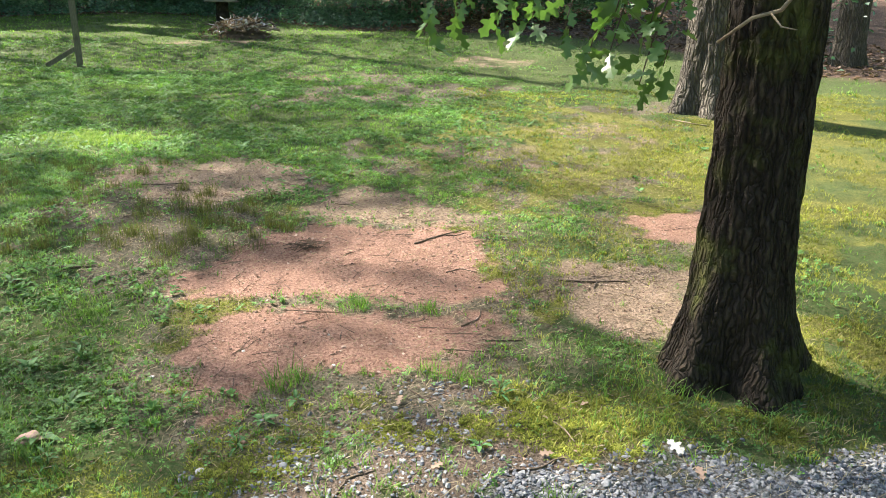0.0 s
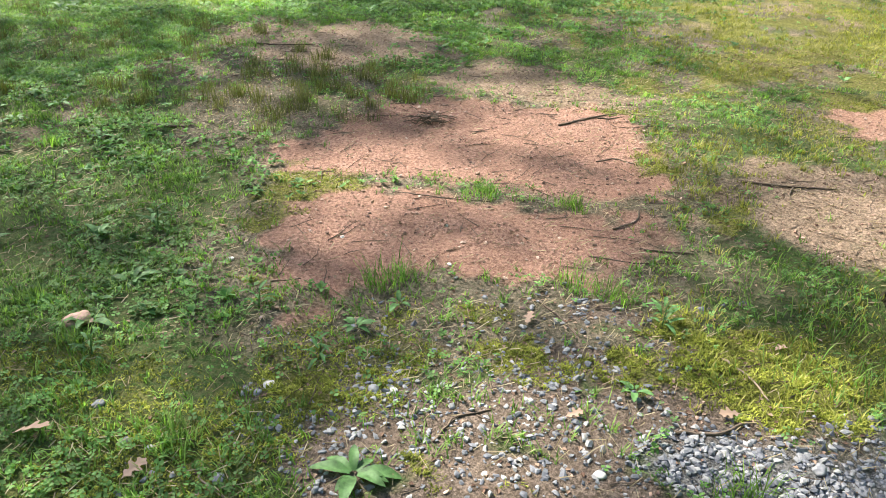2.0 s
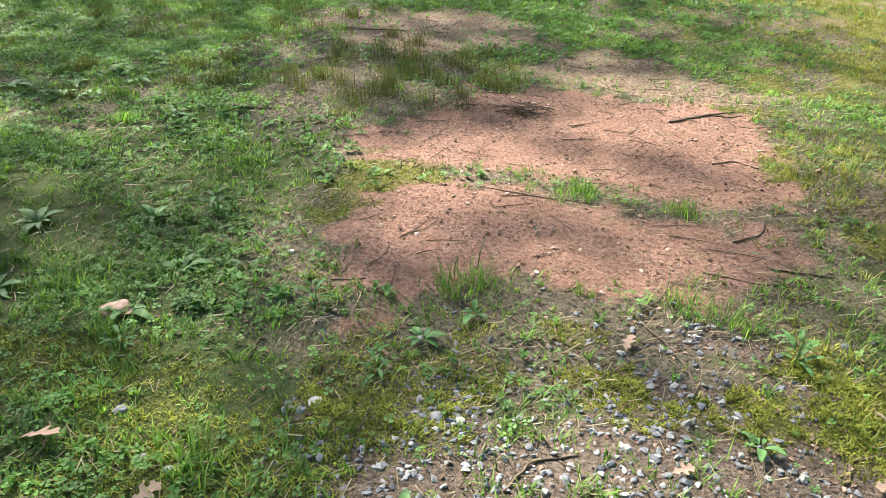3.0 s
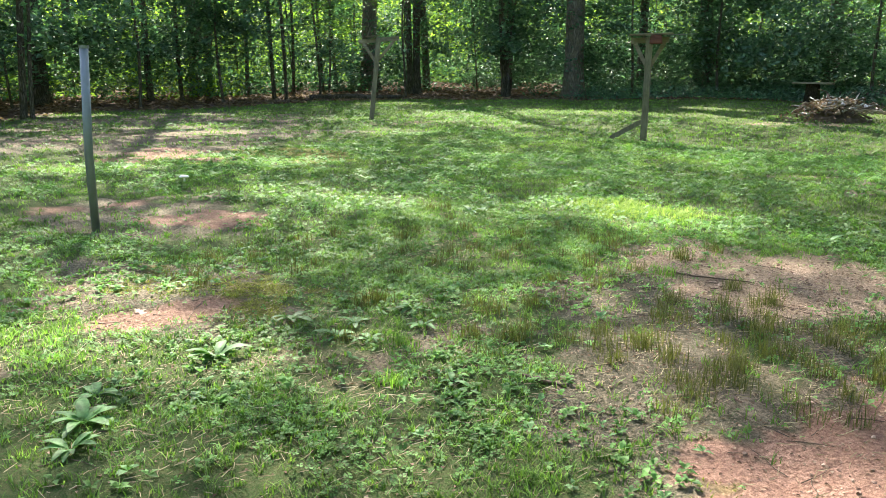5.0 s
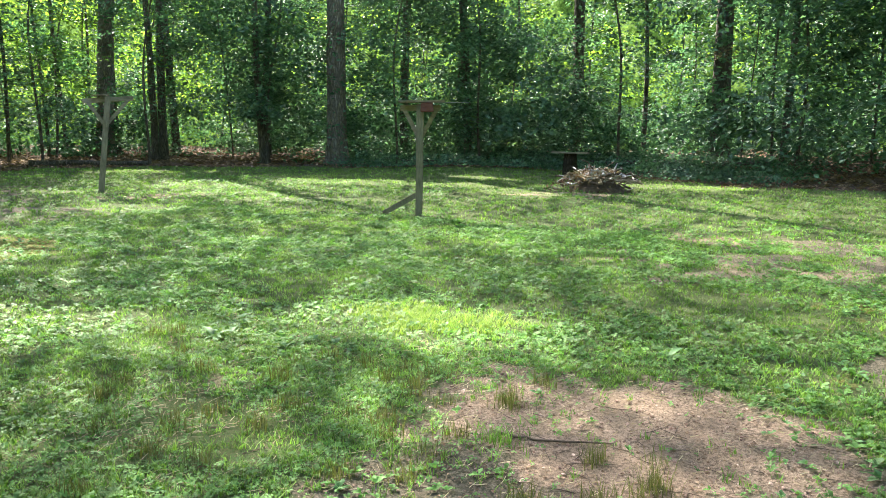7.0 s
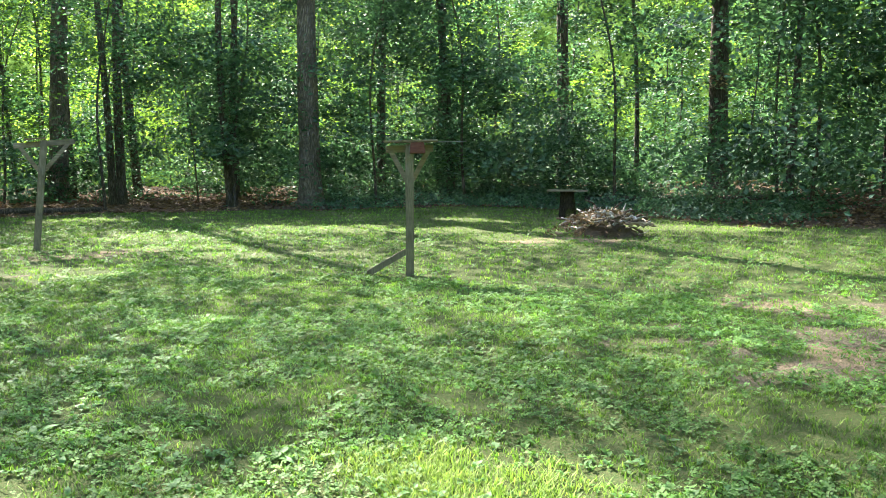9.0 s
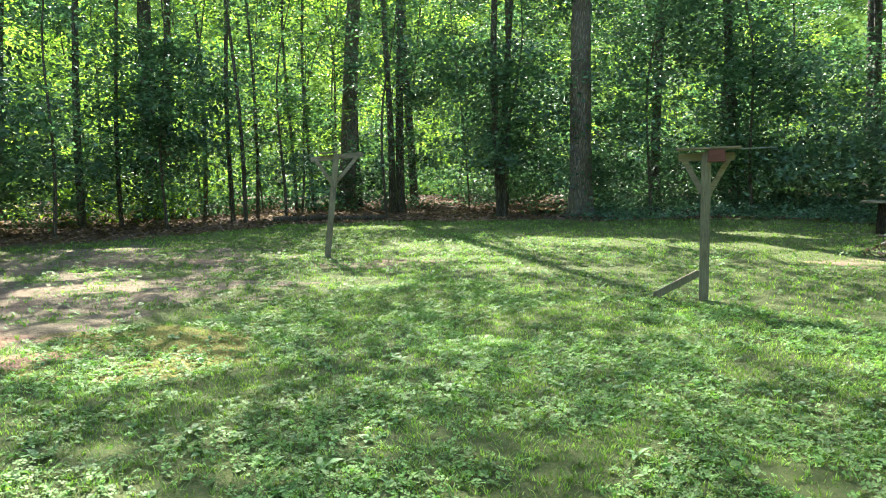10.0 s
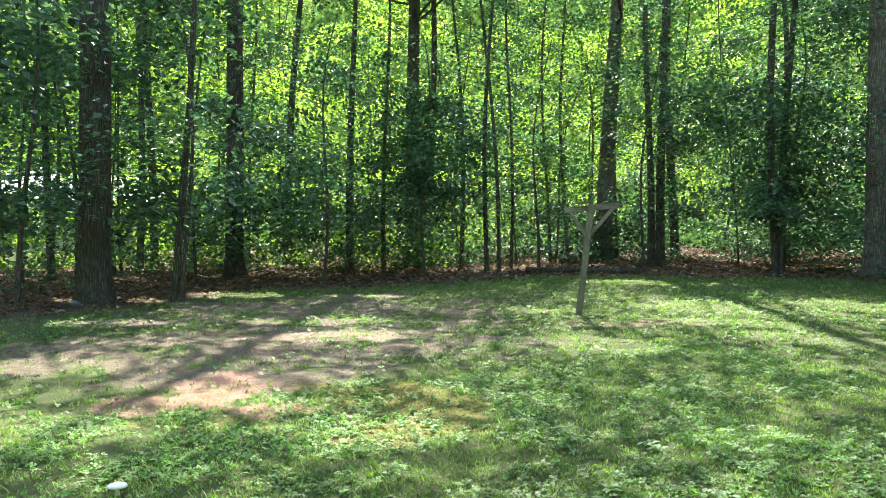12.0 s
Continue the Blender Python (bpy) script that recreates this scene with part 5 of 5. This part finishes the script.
for x, y, s, n in ((0.26, 3.07, 0.07, 14), (-1.12, 2.84, 0.06, 14), (-0.83, 2.63, 0.06, 12), (-1.75, 3.3, 0.07, 12), (-1.5, 2.45, 0.06, 12)):
    weed(x, y, s, n, NARROW, "upright weed with narrow green leaves", True)


# ---------------------------------------------------------------- sticks, leaves, stones
def stick(points, r, material, label, forks=()):
    r *= 0.62
    x, y = points[0]
    ob = empty("stick", x, y)
    o = np.array(ob.matrix_world.translation)

    def bar(pts, r0, r1):
        p = np.array([(a, b, gz(a, b) + r0 * 0.9) for a, b in pts])
        t = np.linspace(0, len(p) - 1, 10)
        p = np.stack([np.interp(t, np.arange(len(p)), p[:, k]) for k in range(3)], 1) - o
        p[1:-1] += rng.normal(0, r0 * 0.6, (8, 3)) * [1, 1, 0.3]
        return fast_mesh("shaft", *tube(p, np.linspace(r0, r1, 10), 7))
    put("shaft", bar(points, r, r * 0.6), material, ob, shade=True)
    for pts in forks:
        put("fork", bar(pts, r * 0.7, r * 0.35), material, ob, shade=True)
    tagged(ob, label, "stick", "fallen sticks")


DARK, PALE = "dark dead stick lying on the ground", "pale bare stick lying on the ground"
stick([(-2.62, 6.30), (-2.45, 6.30), (-2.15, 6.42)], 0.010, TWIG, DARK)
stick([(-0.2, 5.02), (0.0, 5.2), (0.13, 5.36)], 0.011, TWIG, DARK, [[(-0.02, 5.18), (-0.08, 5.12), (-0.12, 5.12)], [(0.02, 5.2), (0.1, 5.22), (0.16, 5.3)]])
stick([(0.72, 4.42), (0.93, 4.40), (1.18, 4.45)], 0.011, TWIG, DARK, [[(0.96, 4.4), (0.92, 4.3), (0.93, 4.22)]])
stick([(0.02, 4.55), (0.12, 4.6), (0.22, 4.55)], 0.007, TWIG, DARK)
stick([(-2.40, 4.44), (-2.31, 4.45), (-2.22, 4.47)], 0.017, TWIG, "short thick piece of dead branch on bare ground")
stick([(-2.75, 4.1), (-2.62, 4.2), (-2.5, 4.22)], 0.008, TWIG, DARK)
stick([(-0.17, 3.12), (-0.03, 2.95), (0.03, 2.75)], 0.006, TWIG, DARK)
stick([(0.44, 2.91), (0.5, 2.84), (0.55, 2.72)], 0.008, PALETWIG, PALE)
stick([(0.33, 2.60), (0.36, 2.70), (0.48, 2.77)], 0.007, TWIG, DARK)
stick([(-0.97, 2.12), (-0.95, 2.05), (-0.85, 2.0)], 0.006, PALETWIG, PALE)
stick([(-0.98, 2.27), (-0.95, 2.38)], 0.005, PALETWIG, PALE)
stick([(0.10, 3.76), (0.2, 3.86), (0.22, 4.0)], 0.008, TWIG, DARK)
stick([(-1.15, 3.02), (-1.05, 3.07)], 0.005, TWIG, DARK)
stick([(0.26, 2.50), (0.38, 2.52), (0.48, 2.6)], 0.009, TWIG, DARK)
stick([(-0.40, 2.32), (-0.36, 2.43), (-0.26, 2.5)], 0.006, TWIG, DARK, [[(-0.3, 2.46), (-0.2, 2.42)]])
stick([(0.22, 3.6), (0.42, 3.63)], 0.007, TWIG, DARK)
stick([(0.0, 3.5), (0.2, 3.48), (0.36, 3.55)], 0.005, TWIG, DARK)
stick([(-0.95, 3.9), (-0.7, 3.86), (-0.45, 3.9)], 0.005, TWIG, DARK)
stick([(0.0, 2.05), (0.12, 2.1), (0.22, 2.2)], 0.006, TWIG, DARK)
stick([(2.95, 9.8), (3.1, 9.6), (3.35, 9.5)], 0.02, PALETWIG, PALE)
stick([(-4.6, 3.3), (-4.5, 3.55), (-4.55, 3.75)], 0.008, TWIG, DARK)
stick([(-1.5, 6.3), (-1.35, 6.2), (-1.2, 6.1)], 0.008, TWIG, DARK)
stick([(-9.9, 8.15), (-9.85, 8.0), (-9.7, 7.95)], 0.012, TWIG, DARK)


def build_twig_nest():
    ob = empty("twig_bundle", -0.93, 4.89)
    for k in range(34):
        a = rng.uniform(0, np.pi)
        c = np.array([rng.normal(0, 0.05), rng.normal(0, 0.03), rng.uniform(0.01, 0.045)])
        d = np.array([math.cos(a), math.sin(a) * 0.6, rng.normal(0, 0.12)]) * rng.uniform(0.05, 0.12)
        v, f = tube(wander(c - d, c + d, 5, 0.008, rng), np.linspace(0.003, 0.0015, 5), 5)
        put("twig", fast_mesh("twig", v, f), TWIG, ob, shade=True)
    tagged(ob, "small bundle of dark dry twigs on red clay", "twigs")


build_twig_nest()


def fallen_leaf(x, y, size, turn, label, mesh):
    ob = new("fallen_leaf", mesh)
    ob.matrix_world = pose(x, y, gz(x, y) + 0.012, float(rng.normal(0, 12)), float(rng.normal(0, 12)), turn) @ Matrix.Scale(size, 4)
    tagged(ob, label, "leaf", "fallen leaves")


brown = oak_leaf_mesh()
brown.materials.clear()
brown.materials.append(DEADLEAF)
for x, y, s, t in ((-1.5, 2.08, 0.12, 10), (-1.13, 2.0, 0.08, 70), (-1.66, 2.58, 0.11, 20), (0.79, 3.08, 0.09, 120), (0.62, 3.0, 0.07, 40), (0.45, 2.62, 0.07, 200),
                   (1.0, 2.45, 0.08, 90), (-4.35, 3.8, 0.10, 0), (-1.55, 2.0, 0.1, 150), (2.1, 5.0, 0.09, 0), (-0.05, 2.5, 0.06, 30), (-0.2, 2.95, 0.07, 80)):
    fallen_leaf(x, y, s, t, "curled brown dead oak leaf on the ground", brown)


def stone(x, y, size, material, label):
    size *= 0.72
    bm = bmesh.new()
    bmesh.ops.create_icosphere(bm, subdivisions=3, radius=1)
    for v in bm.verts:
        n = noise.noise(v.co * 1.3 + Vector((x * 7, y * 5, 0)))
        v.co = v.co * (1 + 0.35 * n)
        v.co.x *= 1.25
        v.co.z *= 0.6
    bmesh.ops.scale(bm, vec=(size,) * 3, verts=bm.verts)
    me = bpy.data.meshes.new("stone")
    bm.to_mesh(me)
    bm.free()
    ob = put("stone", me, material, shade=True)
    ob.matrix_world = pose(x, y, gz(x, y) + size * 0.25, 0, 0, x * 90)
    tagged(ob, label, "stone", "loose stones")


for x, y, s in ((-1.35, 3.12, 0.016), (-0.56, 2.52, 0.017), (-1.12, 2.12, 0.014), (-0.93, 2.46, 0.022), (-0.53, 3.3, 0.013), (-0.6, 3.6, 0.012), (-1.0, 3.42, 0.011), (0.05, 2.3, 0.02)):
    stone(x, y, s, WHITESTONE, "small pale stone lying on the ground")
for x, y, s in ((-0.62, 2.51, 0.022), (-1.35, 2.25, 0.02), (-1.2, 2.13, 0.018), (-0.78, 2.83, 0.02), (0.62, 2.42, 0.024), (-0.9, 2.06, 0.02), (-0.95, 2.42, 0.016), (0.1, 2.16, 0.026)):
    stone(x, y, s, GRAVEL, "grey angular stone half sunk in the ground")
stone(-18.1, 6.9, 0.16, GRAVEL, "grey rock among the leaf litter")
stone(-1.66, 2.62, 0.05, PEBBLE, "flat tan stone among the weeds")

feather = new("pale_leaf", brown.copy())
feather.data.materials.clear()
feather.data.materials.append(WHITESTONE)
feather.matrix_world = pose(0.93, 2.72, gz(0.93, 2.72) + 0.03, 20, 10, -60) @ Matrix.Scale(0.10, 4)
tagged(feather, "bleached pale dead leaf lying in long grass", "leaf")


def mushroom(x, y, r):
    ob = empty("mushroom", x, y)
    v, f = tube([(0, 0, -0.02), (0, 0, 0.03), (0, 0, 0.05)], [r * 0.25, r * 0.2, r * 0.22], 10)
    put("stalk", fast_mesh("stalk", v, f), MUSHROOM, ob, shade=True)
    v, f = tube([(0, 0, 0.045), (0, 0, 0.05), (0, 0, 0.06), (0, 0, 0.068), (0, 0, 0.072)], [r * 0.8, r, r * 0.9, r * 0.55, r * 0.1], 18)
    put("cap", fast_mesh("cap", v, f), MUSHROOM, ob, shade=True)
    tagged(ob, "white flat-capped mushroom in the grass", "mushroom")


mushroom(-8.1, 6.33, 0.055)


# ---------------------------------------------------------------- house beyond the woods
def far_house():
    ob = empty("house", -52, 7.5, base_z(-52.0, 7.5) - 0.1)
    siding = Shade("siding", 0.7, 0.3)
    siding.color(siding.ramp(siding.noise(6, 3, 0.6, "Object", (0.2, 0.2, 6)), (0.3, (0.22, 0.25, 0.31)), (0.7, (0.3, 0.33, 0.39))))
    slate = Shade("shingles", 0.85, 0.3)
    slate.color(slate.ramp(slate.noise(3, 5, 0.7), (0.3, (0.16, 0.18, 0.21)), (0.7, (0.28, 0.3, 0.34))))
    part("wall", box_bm(7, 10, 2.9, pose(0, 0, 1.45), 0.02), siding.m, ob, "pale blue-grey siding")
    for s in (-1, 1):
        part("roof", box_bm(4.3, 10.8, 0.16, pose(s * 1.9, 0, 3.75, 0, s * 25, 0), 0.02), slate.m, ob, "grey shingled slope")
    for y in (-3.2, 0.2, 3.4):
        w = part("window", box_bm(0.08, 1.1, 1.3, pose(3.53, y, 1.6), 0.01), MUSHROOM, ob, "white-framed window")
        part("pane", box_bm(0.04, 0.95, 1.15, pose(3.575, y, 1.6), 0.0), slate.m, w)
    tagged(ob, "pale blue-grey house seen through the woods", "house")


far_house()
